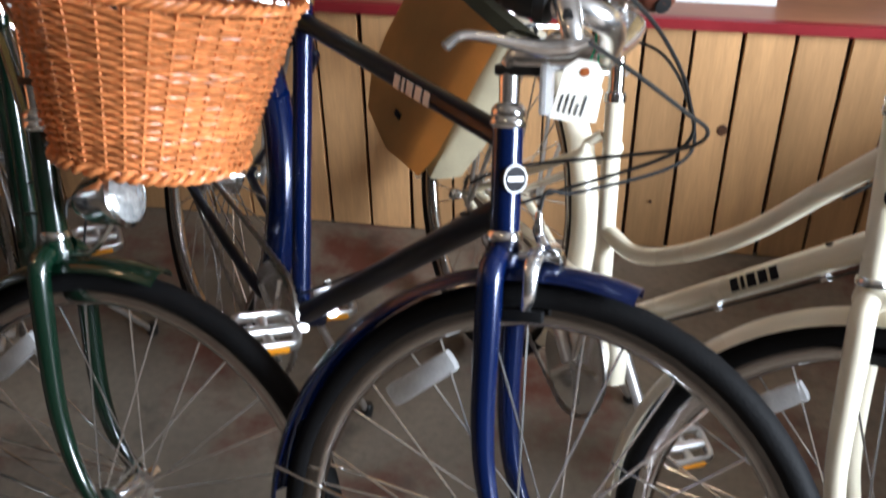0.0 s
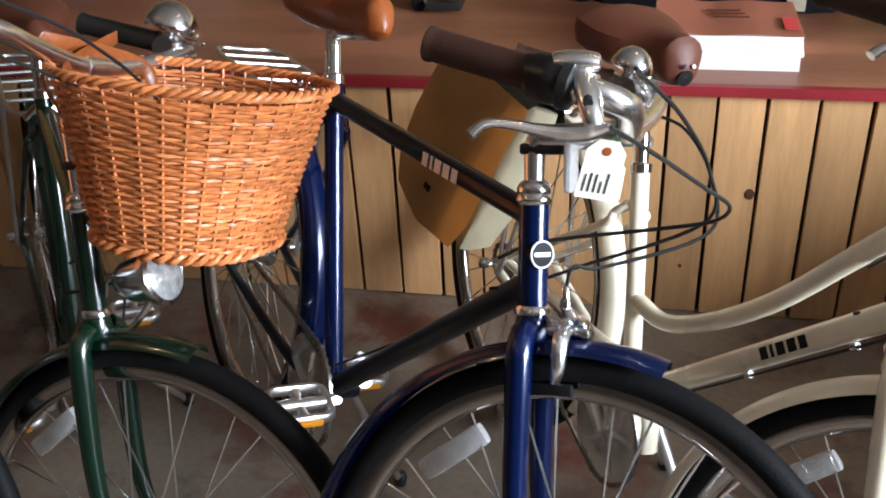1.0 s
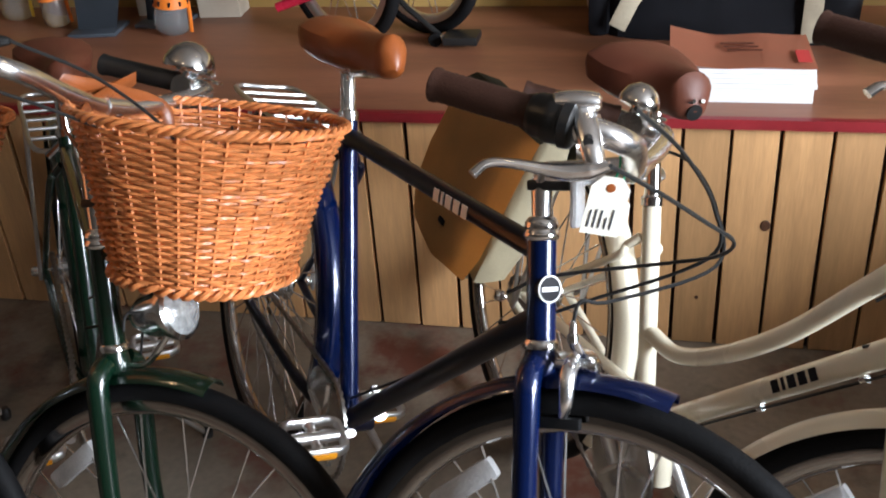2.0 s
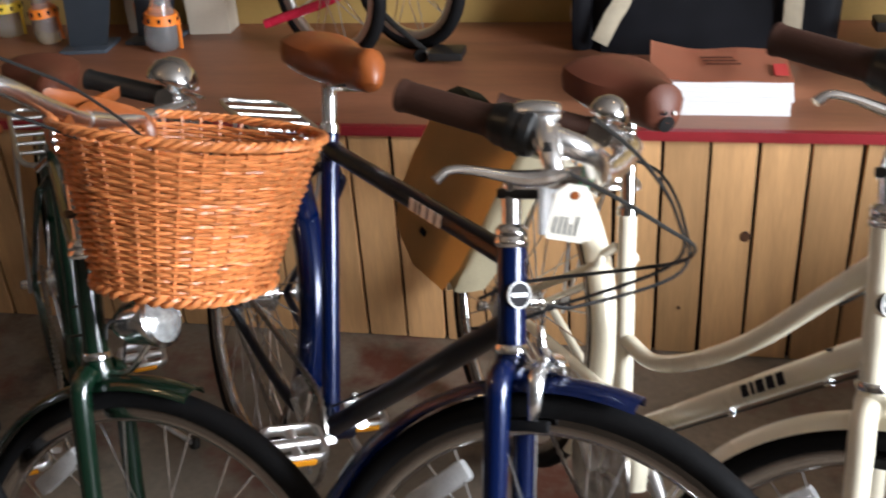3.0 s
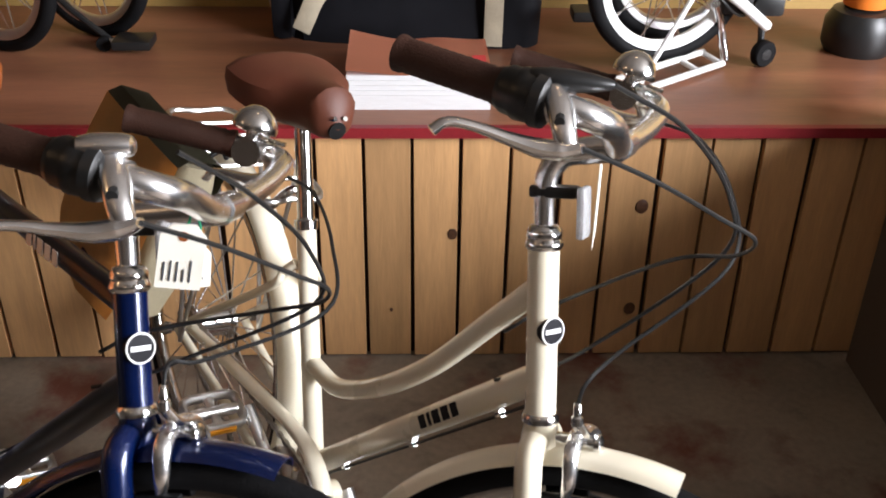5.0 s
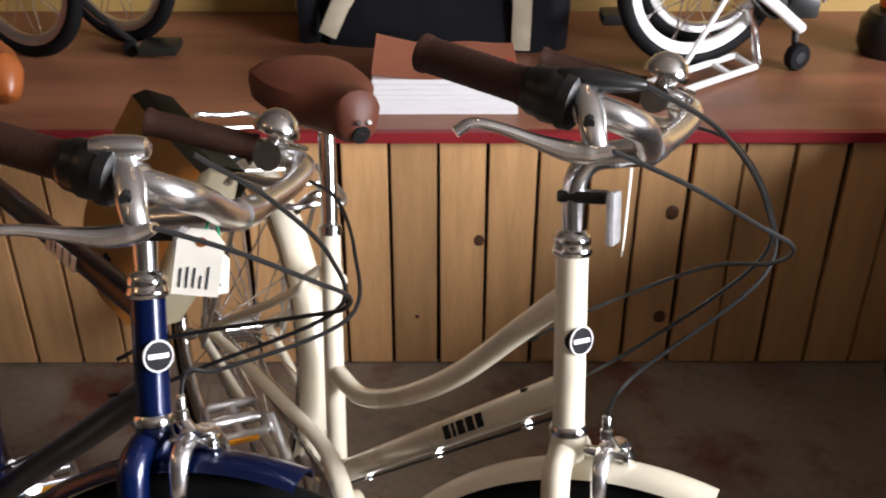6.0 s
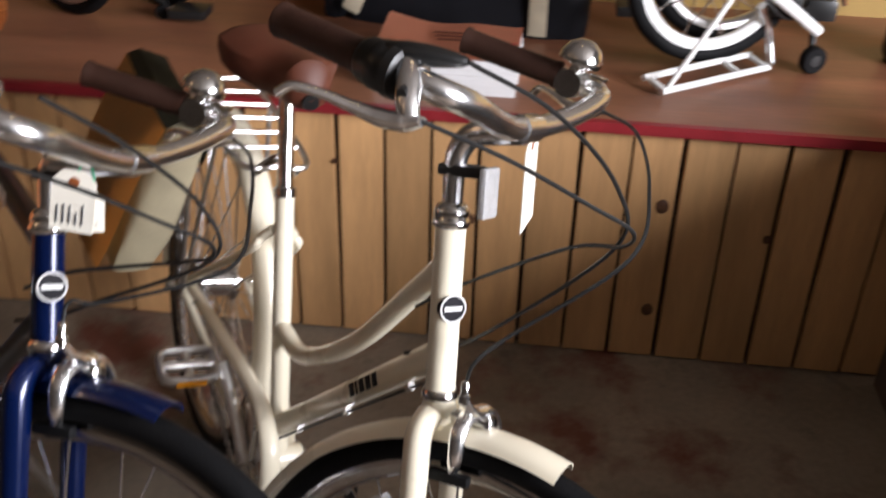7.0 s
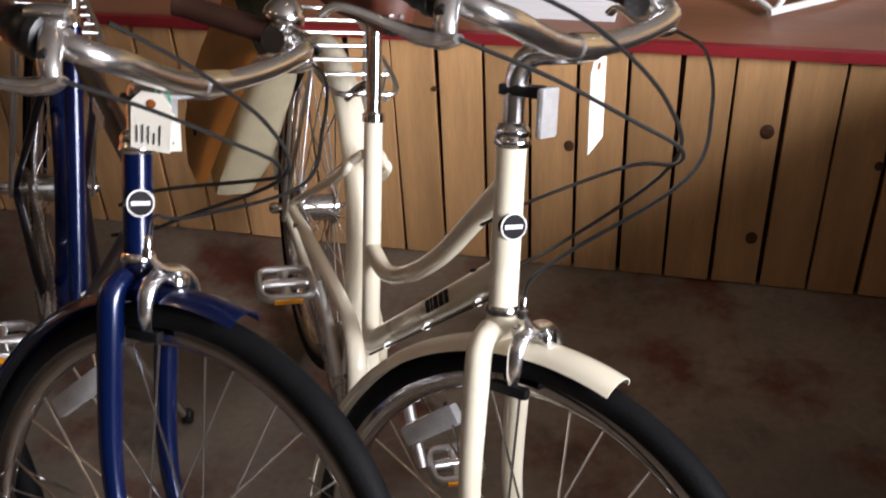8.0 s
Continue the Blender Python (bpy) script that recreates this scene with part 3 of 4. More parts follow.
        part("brake_arm", tube([V(0.052, 0.027, -0.074), V(0.054, 0.036, -0.054), V(0.054, 0.030, -0.028), V(0.054, 0.008, -0.010), V(0.053, -0.022, -0.004), V(0.050, -0.038, 0.012)], [0.0060, 0.0078, 0.0088, 0.0100, 0.0085, 0.0070], 12, 6, flat=0.62), SATIN, bk)
        part("bolt", turned([(0.005, 0.0), (0.0075, 0.002), (0.0075, 0.046), (0.0105, 0.047), (0.0105, 0.053), (0.006, 0.056)], Matrix.Translation((0.014, 0, -0.022)) @ Matrix.Rotation(radians(90), 4, "Y"), 14), CHROME, bk)
        for s in (-1, 1):
            part("brake_shoe", boxed((0.008, s * 0.026 - 0.006, -0.088), (0.056, s * 0.026 + 0.006, -0.075), 0.003), RUBBER, bk)
        part("cable_anchor", turned([(0.003, 0.0), (0.0065, 0.002), (0.0065, 0.010), (0.0045, 0.012), (0.0045, 0.024), (0.003, 0.026)], Matrix.Translation((0.050, -0.038, 0.008)), 12), CHROME, bk, "knurled cable adjuster")
    # stem and bars
    cz = hl + stem
    part("stem", tube([V(0, 0, hl + 0.02), V(0, 0, cz - stem_bend), V(stem_bend * 0.10, 0, cz - stem_bend * 0.55), V(stem_bend * 0.40, 0, cz - stem_bend * 0.22), V(stem_bend * 0.9, 0, cz - 0.006), V(reach, 0, cz - 0.002)], [0.0112 + 0.004 * i / 25 for i in range(26)], 14, 5), SATIN, root, "polished quill stem", S)
    C = V(0, 0, 0)
    SC = S @ Matrix.Translation((reach, 0, cz)) @ Matrix.Rotation(radians(bar_yaw), 4, "Z") @ Matrix.Rotation(radians(bar_roll), 4, "X")
    part("bar_clamp", tube([C + V(0, -0.022, 0), C + V(0, 0.022, 0)], 0.0150, 16), SATIN, root, "", SC)
    half = [V(0, 0.01, 0), V(0.003, 0.045, 0.002), V(0.012, 0.11, 0.012), V(0.017, 0.17, 0.026), V(0.010, 0.202, 0.034), V(-0.014, 0.214, 0.044), V(-0.06, 0.209, 0.058), V(-0.15, 0.194, 0.084)]
    along_grip = lambda k: V(-0.014, 0.214, 0.044) + (V(-0.15, 0.194, 0.084) - V(-0.014, 0.214, 0.044)) * k
    flip = lambda p, s: V(p.x, p.y * s * bar_wide, p.z)
    hbm = bmesh.new()
    full = [flip(p, -1) for p in half[::-1]] + [flip(p, 1) for p in half]
    sweep(hbm, curve_pts(full, 8), 0.0122, 14)
    hbars = part("handlebar", hbm, SATIN, root, "polished swept-back handlebar", SC)
    for s in (-1, 1):
        g0, g1 = flip(along_grip(0.40 if s == -1 else 0.22), s), flip(along_grip(1.10), s)
        k = 26
        part("grip", tube([g0 + (g1 - g0) * i / k for i in range(k + 1)], [0.0150 + (0.0016 if i in (0, 1, k - 1, k) else (0.0005 if i % 2 else 0)) for i in range(k + 1)], 16), grips, hbars, "brown ribbed rubber grip" if grips is GRIP else "black rubber grip")
        # brake lever and its perch
        blade = [(0.006, 0.240, 0.014), (-0.010, 0.238, 0.012), (-0.030, 0.242, 0.014), (-0.052, 0.253, 0.022), (-0.074, 0.266, 0.031), (-0.092, 0.277, 0.035), (-0.103, 0.283, 0.028)]
        lv = part("brake_lever", tube([flip(V(*q) + V(0, 0, -lever_drop * max(0.0, -q[0]) / 0.1), s) for q in blade], [0.0070, 0.0140, 0.0135, 0.0090, 0.0070, 0.0066, 0.0076], 12, 5, flat=0.60), SATIN, hbars, "polished brake lever")
        part("perch", tube([flip(V(-0.024, 0.211, 0.062), s), flip(V(-0.016, 0.224, 0.046), s), flip(V(-0.010, 0.236, 0.028), s), flip(V(-0.006, 0.239, 0.012), s)], [0.0105, 0.0120, 0.0105, 0.0090], 12, 4, flat=0.75), SATIN, lv)
        part("clamp_band", tube([flip(along_grip(-0.02), s), flip(along_grip(0.07), s)], 0.0152, 16), SATIN, lv)
        part("pivot_screw", tube([flip(V(-0.014, 0.230, 0.040), s), flip(V(-0.012, 0.244, 0.034), s)], 0.0045, 8), PLASTIC, lv)
        if s == -1:
            at_ = (0.09, 0.11, 0.17, 0.18, 0.20, 0.28, 0.30, 0.36, 0.38, 0.40)
            rad = (0.0170, 0.0225, 0.0235, 0.0205, 0.0215, 0.0225, 0.0205, 0.0205, 0.0190, 0.0180)
            sh = part("shifter", tube([flip(along_grip(k), s) for k in at_], list(rad), 18), PLASTIC, hbars, "black plastic twist shifter")
            p0, p1 = flip(along_grip(0.26), s) + V(0.0, -0.004, 0.014), flip(V(-0.006, 0.206, 0.068) if cap else V(0.022, 0.196, 0.062), s)
            part("shifter_housing", tube([p0 + (p1 - p0) * k for k in (0.0, 0.08, 0.3, 0.55, 0.8, 0.95, 1.0)], [0.008, 0.0135, 0.0155, 0.0155, 0.0140, 0.0115, 0.0070] if cap else [0.006, 0.0115, 0.0145, 0.0140, 0.0105, 0.0070, 0.0045], 14, flat=0.7), cap or PLASTIC, sh)
    if bell_r:
        bell(hbars, Matrix.Translation((-0.018, bell_side * 0.205, 0.072)) @ Matrix.Rotation(radians(20), 4, "Y"), bell_r)
    # reflector bracket on the quill
    br = part("reflector_bracket", boxed((-0.015, -0.012, hl + 0.053), (0.036, 0.012, hl + 0.066), 0.004), PLASTIC, root, "black bracket with clear front reflector", S)
    part("reflector", boxed((0.037, -0.017, hl + 0.012), (0.046, 0.017, hl + 0.066), 0.0042), REFLECT, br, "clear front reflector")
    # cables
    Q = lambda x, y, z: S.inverted() @ SC @ V(x, y * bar_wide, z)
    K = lambda x, y, z: Q(x * cab, y, z * (0.5 + 0.5 * cab))
    for pts in ([Q(0.006, -0.240, 0.014), K(0.055, -0.165, -0.018), K(0.105, -0.098, -0.056), K(0.134, -0.058, -0.080), K(0.115, -0.020, -0.102), K(0.05, 0.020, -0.118), V(0.0, 0.032, hl * 0.62), V(-0.05, 0.022, hl * 0.45)],
                [Q(0.004, 0.238, 0.014), K(0.065, 0.180, -0.006), K(0.106, 0.100, -0.060), K(0.108, 0.040, -0.125), V(0.085, -0.012, hl * 0.45), V(0.058, -0.036, 0.055), V(0.050, -0.038, 0.032)],
                [Q(0.022, -0.196, 0.062), K(0.075, -0.120, 0.022), K(0.108, -0.030, -0.045), K(0.100, 0.010, -0.110), V(0.045, 0.030, hl * 0.40), V(-0.02, 0.030, hl * 0.20), V(-0.06, 0.020, hl * 0.15)]):
        part("cable", tube(pts, 0.0022, 6, 8), CABLE, root, "black cable housing", S)
    # badge and maker's mark
    if head_badge:
        Bm = S @ Matrix.Rotation(radians(-steer), 4, "Z") @ Matrix.Translation((0.0164, 0, hl * 0.53)) @ Matrix.Rotation(radians(90), 4, "Y")
        bd = part("head_badge", turned([(0.0150, -0.008), (0.0150, 0.0010), (0.001, 0.0014)], Bm, 28), INK, root, "round dark badge with a pale ring")
        part("ring", tube([Bm @ V(0.0147 * math.cos(6.2832 * i / 28), 0.0147 * math.sin(6.2832 * i / 28), 0.0008) for i in range(28)], 0.0012, 6, closed=True), WHITE, bd)
        part("print_bar", boxed((-0.0024, -0.0105, 0.0010), (0.0024, 0.0105, 0.0018), 0, Bm), WHITE, bd, smooth=False)
    return root, S, C, dict(HB=HB, HT=HT, BB=BB, ST=ST, RA=RA, up=up, su=su)


def bike_pose(x, y, z, heading, lean, pitch):
    return Matrix.Translation((x, y, z)) @ Matrix.Rotation(radians(heading), 4, "Z") @ Matrix.Rotation(radians(lean), 4, "X") @ Matrix.Rotation(radians(-pitch), 4, "Y")


GROUP = "city bicycles in a row"
blue, blue_S, blue_C, blue_k = bicycle(
    "dark blue diamond-frame city bicycle with tan leather saddle", bike_pose(-0.157, 1.528, 0.089, -52.6, -15.6, 4.2),
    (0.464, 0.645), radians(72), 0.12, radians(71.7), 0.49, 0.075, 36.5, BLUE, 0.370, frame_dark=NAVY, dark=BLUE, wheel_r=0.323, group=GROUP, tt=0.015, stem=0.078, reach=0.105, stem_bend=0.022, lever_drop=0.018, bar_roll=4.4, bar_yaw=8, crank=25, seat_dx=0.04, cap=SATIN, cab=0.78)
cream, cream_S, cream_C, cream_k = bicycle(
    "cream step-through city bicycle with brown saddle and chrome parts", bike_pose(0.313, 1.647, -0.016, -58.2, -11.2, -1.6),
    (0.40, 0.723), radians(71.1), 0.186, radians(69.4), 0.426, 0.155, 33, CREAM, 0.369, kind="step", seat=LEATHER2, seat_wide=0.195, seat_len=0.215, group=GROUP, stem=0.109, crank=142, bar_yaw=3, rack_x=0.225, seat_dx=-0.008, seat_dz=0.070, seat_form=(0.070, 0.068, 0.008, 0.58))
guard = [V(-0.42, -0.062, 0.368), V(-0.26, -0.062, 0.398), V(-0.12, -0.062, 0.420), V(0.0, -0.062, 0.438), V(0.065, -0.062, 0.432), V(0.110, -0.062, 0.400), V(0.128, -0.062, 0.350)]
cg = part("chain_guard", tube(guard, [0.010, 0.0125, 0.0125, 0.0125, 0.0135, 0.0150, 0.0150], 12, 6, flat=0.55), CREAM, cream, "cream hockey-stick chain guard")
part("screw", tube([V(-0.30, -0.078, 0.392), V(-0.30, -0.066, 0.392)], 0.004, 8), CHROME, cg)
part("screw", tube([V(0.085, -0.076, 0.420), V(0.085, -0.066, 0.420)], 0.004, 8), CHROME, cg)
green, green_S, green_C, green_k = bicycle(
    "dark green city bicycle with a wicker front basket", bike_pose(-0.678, 1.70, -0.02, -55.2, -7.4, 1.9),
    (0.464, 0.645), radians(72), 0.14, radians(71.7), 0.49, 0.075, 47, GREEN, 0.370, dark=GREEN, group=GROUP, stem=0.182, reach=0.05, bar_roll=-5, crank=5, bell_r=0.04, caliper=False, grips=PLASTIC, head_badge=False, seat=LEATHER2)
black, black_S, black_C, black_k = bicycle(
    "black city bicycle with a wicker front basket", bike_pose(-1.17, 1.70, -0.02, -55.2, -7.4, 1.9),
    (0.464, 0.645), radians(72), 0.14, radians(71.7), 0.49, 0.075, 47, BLACK, 0.370, dark=BLACK, group=GROUP, stem=0.182, reach=0.05, bar_roll=-5, crank=60, caliper=False, grips=PLASTIC, head_badge=False, seat=LEATHER2)


# maker's marks on the tubes, as plain bars
def tube_mark(root, a, b, at, r, side, height, colour):
    d = (b - a).normalized()
    n = V(0, side, 0)
    x = d if side < 0 else -d
    up_ = n.cross(x)
    p = a + (b - a) * at + n * (r - 0.0006) - up_ * height * 0.5
    lettering(root, p, x, n, height, colour)


tube_mark(blue, blue_k["ST"] - blue_k["su"] * 0.03, blue_k["HT"] - blue_k["up"] * 0.015, 0.58, 0.0145, -1, 0.019, WHITE)
tube_mark(cream, cream_k["BB"] + cream_k["su"] * 0.055, cream_k["HB"] + cream_k["up"] * 0.045, 0.60, 0.0170, -1, 0.0185, INK)


# ---------------------------------------------------------------- wicker baskets
def basket(m, label, group):
    """An oval woven basket; origin at the middle of its rim, z up, x ahead."""
    root = thing("wicker_basket", m, label, "basket", group)
    H, A, B_ = 0.197, (0.160, 0.158), (0.104, 0.116)
    drift = 0.0
    rnd = random.Random(11)

    def at(a, t, off=0.0):
        """Angle a, t from rim (0) to base (1)."""
        k = max(0.0, t) ** 0.9
        ru, rv = A[0] + (B_[0] - A[0]) * k + off, A[1] + (B_[1] - A[1]) * k + off
        return V(drift * t + ru * math.copysign(abs(math.cos(a)) ** 0.85, math.cos(a)), rv * math.copysign(abs(math.sin(a)) ** 0.85, math.sin(a)), -H * t)

    stakes, rows = 34, 41
    for i in range(stakes):
        a = 6.2832 * i / stakes
        part("stake", tube([at(a, t / 6) for t in range(7)], 0.0022, 5), WICKER, root)
    for r in range(rows):
        t = 0.055 + 0.925 * r / (rows - 1) + rnd.uniform(-0.003, 0.003)
        band = r in (12, 13)
        pts, n = [], stakes * 4
        for i in range(n):
            a = 6.2832 * i / n
            wave = math.cos(math.pi * i / 4 + math.pi * r)
            pts.append(at(a, t + rnd.uniform(-0.003, 0.003), 0.0032 * wave + (0.002 if band else 0)))
        part("withe", tube(pts, 0.0029 if band else 0.0025, 5, closed=True), WICKER, root)
    for k in range(3):
        n = 150
        pts = []
        for i in range(n):
            a = 6.2832 * i / n
            ph = a * 24 + k * 2.094
            pts.append(at(a, -0.01, 0.003 + 0.0040 * math.cos(ph)) + V(0, 0, 0.0042 * math.sin(ph)))
        part("rim_braid", tube(pts, 0.0033, 6, closed=True), WICKER, root)
    for k in range(2):
        n = 150
        pts = []
        for i in range(n):
            a = 6.2832 * i / n
            ph = a * 22 + k * 3.1416
            pts.append(at(a, 1.0, 0.002 + 0.0045 * math.cos(ph)) + V(0, 0, 0.0045 * math.sin(ph)))
        part("base_braid", tube(pts, 0.004, 6, closed=True), WICKER, root)
    bm = bmesh.new()
    vs = [bm.verts.new(at(6.2832 * i / 48, 0.985, -0.003)) for i in range(48)]
    bm.faces.new(vs)
    r = bmesh.ops.extrude_face_region(bm, geom=list(bm.faces))
    for v in [g for g in r["geom"] if isinstance(g, bmesh.types.BMVert)]:
        v.co.z -= 0.004
    part("base", bm, WICKER, root, smooth=False)
    for s in (-1, 1):
        p = [at(math.pi + s * 0.5, 0.30, 0.006), at(math.pi + s * 0.5, 0.02, 0.010), V(-0.170, s * 0.075, 0.03), at(math.pi + s * 0.5, 0.02, -0.010), at(math.pi + s * 0.5, 0.30, -0.006)]
        part("strap", tube(p, 0.010, 8, 5, flat=0.22), LEATHER, root, "brown leather buckle strap")
    return root


GB = "wicker bicycle baskets"
basket(green.matrix_basis @ green_S @ Matrix.Translation((0.197, 0, 0.298)) @ Matrix.Rotation(radians(11), 4, "Y") @ Matrix.Rotation(radians(1), 4, "X"), "honey-coloured wicker basket strapped to the green bicycle", GB)
basket(black.matrix_basis @ black_S @ Matrix.Translation((0.197, 0, 0.298)) @ Matrix.Rotation(radians(11), 4, "Y") @ Matrix.Rotation(radians(1), 4, "X"), "honey-coloured wicker basket strapped to the black bicycle", GB)


def headlight(root, S):
    m = S @ Matrix.Translation((0.100, 0.0, 0.052)) @ Matrix.Rotation(radians(80), 4, "Y")
    b = part("headlight", turned([(0.002, -0.055), (0.018, -0.055), (0.031, -0.034), (0.039, 0.0), (0.043, 0.008), (0.043, 0.015), (0.037, 0.018), (0.036, 0.013)], m, 26), CHROME, root, "chrome bullet headlight")
    part("lens", turned([(0.037, 0.010), (0.036, 0.017), (0.024, 0.023), (0.001, 0.026)], m, 26), LENS, b, "clear faceted lens")
    part("bracket", tube([S @ V(0.02, 0, -0.026), S @ V(0.055, 0.0, -0.02), S @ V(0.093, 0, 0.02)], 0.0045, 8, 5), CHROME, b)
    part("wire", tube([S @ V(0.05, 0.01, 0.04), S @ V(0.02, 0.035, 0.0), S @ V(0.0, 0.045, -0.06)], 0.0018, 6, 6), CABLE, b)


headlight(green, green_S)
headlight(black, black_S)


# ---------------------------------------------------------------- canvas pannier on the cream bicycle's carrier
def pannier(m):
    root = thing("pannier_bag", m, "tan canvas pannier bag hung on the rear carrier", "bag")
    # body: a sagging sack, wide at the top
    bm = bmesh.new()
    rows = []
    rnd = random.Random(3)
    for k in range(9):
        t = k / 8
        z = -0.27 * t
        hw, hd = 0.155 - 0.03 * t + 0.012 * math.sin(3.1 * t), 0.034 + 0.014 * math.sin(3.1 * t)
        line = []
        for j in range(28):
            a = 6.2832 * j / 28
            c, s = math.cos(a), math.sin(a)
            line.append(bm.verts.new((hw * math.copysign(abs(c) ** 0.35, c), hd * math.copysign(abs(s) ** 0.45, s) + 0.005 * math.sin(3 * a + 7 * t) * t + rnd.uniform(-0.002, 0.002), z - 0.035 * t * max(0.0, -c) + 0.008 * math.sin(4 * a) * t)))
        rows.append(line)
    for a, b in zip(rows, rows[1:]):
        for j in range(28):
            bm.faces.new((a[j], a[(j + 1) % 28], b[(j + 1) % 28], b[j]))
    bm.faces.new(rows[0][::-1])
    bm.faces.new(rows[-1])
    body = part("body", bm, CLOTH, root, "creased cream canvas body")
    # flap that folds over the top and hangs down outside
    bm = bmesh.new()
    prof = [(0.038, -0.05, 0.15), (0.039, -0.01, 0.155), (0.026, 0.012, 0.158), (-0.022, 0.014, 0.160), (-0.041, -0.002, 0.162), (-0.050, -0.06, 0.165), (-0.058, -0.14, 0.168), (-0.060, -0.22, 0.160), (-0.056, -0.275, 0.130)]
    g = [[bm.verts.new((w * (-1 + 2 * i / 10) , y - 0.004 * math.sin(3.14 * i / 10), z - (0.018 * (1 - abs(-1 + 2 * i / 10)) if k >= 7 else 0))) for i in range(11)] for k, (y, z, w) in enumerate(prof)]
    for a, b in zip(g, g[1:]):
        for i in range(10):
            f = bm.faces.new((a[i], a[i + 1], b[i + 1], b[i]))
            f.material_index = 1 if g.index(a) < 4 else 0
    bmesh.ops.solidify(bm, geom=list(bm.faces), thickness=0.003)
    flap = part("flap", bm, [CANVAS, OLIVE], root, "stiff tan flap with an olive fold")
    part("slot", boxed((-0.012, -0.0665, -0.232), (0.012, -0.060, -0.222), 0.001), INK, flap, "dark buckle slot")
    for s in (-1,):
        part("gusset", tube([V(s * 0.158, 0.0, -0.02), V(s * 0.150, 0, -0.15), V(s * 0.128, 0, -0.29)], 0.022, 8, 5, flat=0.25), OLIVE, root, "dark olive side gusset")
    part("hook", tube([V(0.06, 0.045, -0.02), V(0.06, 0.07, 0.004), V(0.06, 0.085, -0.006)], 0.004, 8, 5), PLASTIC, root)
    return root


pannier(cream.matrix_basis @ pose(-0.41, -0.125, 0.735, -14, 0, 0))


# ---------------------------------------------------------------- price tags
def price_tag(name_label, top, size, face, bars=5, colour=TAG, lean=0):
    x = Vector(face).cross(V(0, 0, 1)).normalized()
    n = Vector(face).normalized()
    m = Matrix((-x, -n, V(0, 0, 1))).transposed().to_4x4()
    m.translation = top
    m = m @ Matrix.Rotation(radians(lean), 4, "Y")
    root = thing("price_tag", m, name_label, "tag")
    w, h = size
    bm = bmesh.new()
    out = [(-w / 2 + 0.010, -0.012), (w / 2 - 0.010, -0.012), (w / 2, -0.024), (w / 2, -h), (-w / 2, -h), (-w / 2, -0.024)]
    f = bm.faces.new([bm.verts.new((x_, -0.0006, z_)) for x_, z_ in out])
    r = bmesh.ops.extrude_face_region(bm, geom=[f])
    for v in [g for g in r["geom"] if isinstance(g, bmesh.types.BMVert)]:
        v.co.y += 0.0012
    card = part("card", bm, colour, root, smooth=False)
    part("eyelet", turned([(0.002, -0.0016), (0.0048, -0.0012), (0.0048, 0.0012), (0.002, 0.0016)], Matrix.Translation((0, 0, -0.024)) @ Matrix.Rotation(radians(90), 4, "X"), 16), LEATHER, root, "brown paper eyelet ring")
    rnd = random.Random(bars)
    for i in range(bars):
        x0 = -w * 0.36 + w * 0.72 * i / bars
        for yy in (-0.0016, 0.0008):
            part("print_bar", boxed((x0, yy, -h + 0.008), (x0 + w * 0.035, yy + 0.0008, -h + 0.008 + (h - 0.055) * rnd.uniform(0.55, 1.0))), SLATE, card, smooth=False)
    part("string", tube([V(0, 0, -0.024), V(0.004, 0.004, -0.004), V(0.0, 0.0, 0.014)], 0.0012, 6, 5), GREENSTR, root, "green string")
    return root


price_tag("cream card price tag on green string at the blue bicycle's bars", blue.matrix_basis @ blue_S @ V(0.112, -0.097, 0.197), (0.040, 0.078), (0.2, -1, 0), lean=13)
price_tag("white card label behind the price tag on the blue bicycle", blue.matrix_basis @ blue_S @ V(0.112, -0.078, 0.180), (0.026, 0.058), (0.5, -1, 0), bars=4, lean=8)
price_tag("long pale price tag hung from the cream bicycle's bars", cream.matrix_basis @ cream_S @ V(0.034, 0.118, 0.290), (0.050, 0.128), (0.97, -0.25, 0), bars=0)


# ---------------------------------------------------------------- things on the platform
def catalogues():
    root = thing("catalogue_pile", pose(0.534, 2.458, DECK_Z, 0, 0, 0), "pile of white-paged catalogues with salmon covers", "book pile")
    rnd = random.Random(8)
    n, h = 7, 0.0108
    for i in range(n):
        dx, dy = rnd.uniform(-0.003, 0.003), rnd.uniform(0, 0.004)
        z = i * h
        part("catalogue", boxed((-0.149 + dx, dy, z + 0.0001), (0.148 + dx, 0.225 + dy, z + h - 0.0003), 0.0004), PAPER, root, "", smooth=False)
    # curled top cover
    bm = bmesh.new()
    z = n * h
    g = [[bm.verts.new((-0.152 + 0.30 * i / 24, 0.0 + 0.226 * j / 6, z + 0.0032 + 0.020 * max(0, 1 - i / 9) ** 2 * (0.4 + 0.6 * j / 6) + 0.002 * math.sin(i * 0.5))) for j in range(7)] for i in range(25)]
    for a, b in zip(g, g[1:]):
        for j in range(6):
            bm.faces.new((a[j], b[j], b[j + 1], a[j + 1]))
    bmesh.ops.solidify(bm, geom=list(bm.faces), thickness=0.0012)
    top = part("top_cover", bm, COVER, root, "curled salmon cover")
    part("red_mark", boxed((0.112, 0.03, z + 0.0066), (0.140, 0.105, z + 0.0072)), REDP, top, "red printed block", smooth=False)
    for i in range(3):
        part("print_bar", boxed((-0.03 - 0.006 * i, 0.10 + 0.022 * i, z + 0.0066), (0.045 - 0.008 * i, 0.110 + 0.022 * i, z + 0.0072)), LEATHER2, top, smooth=False)


catalogues()


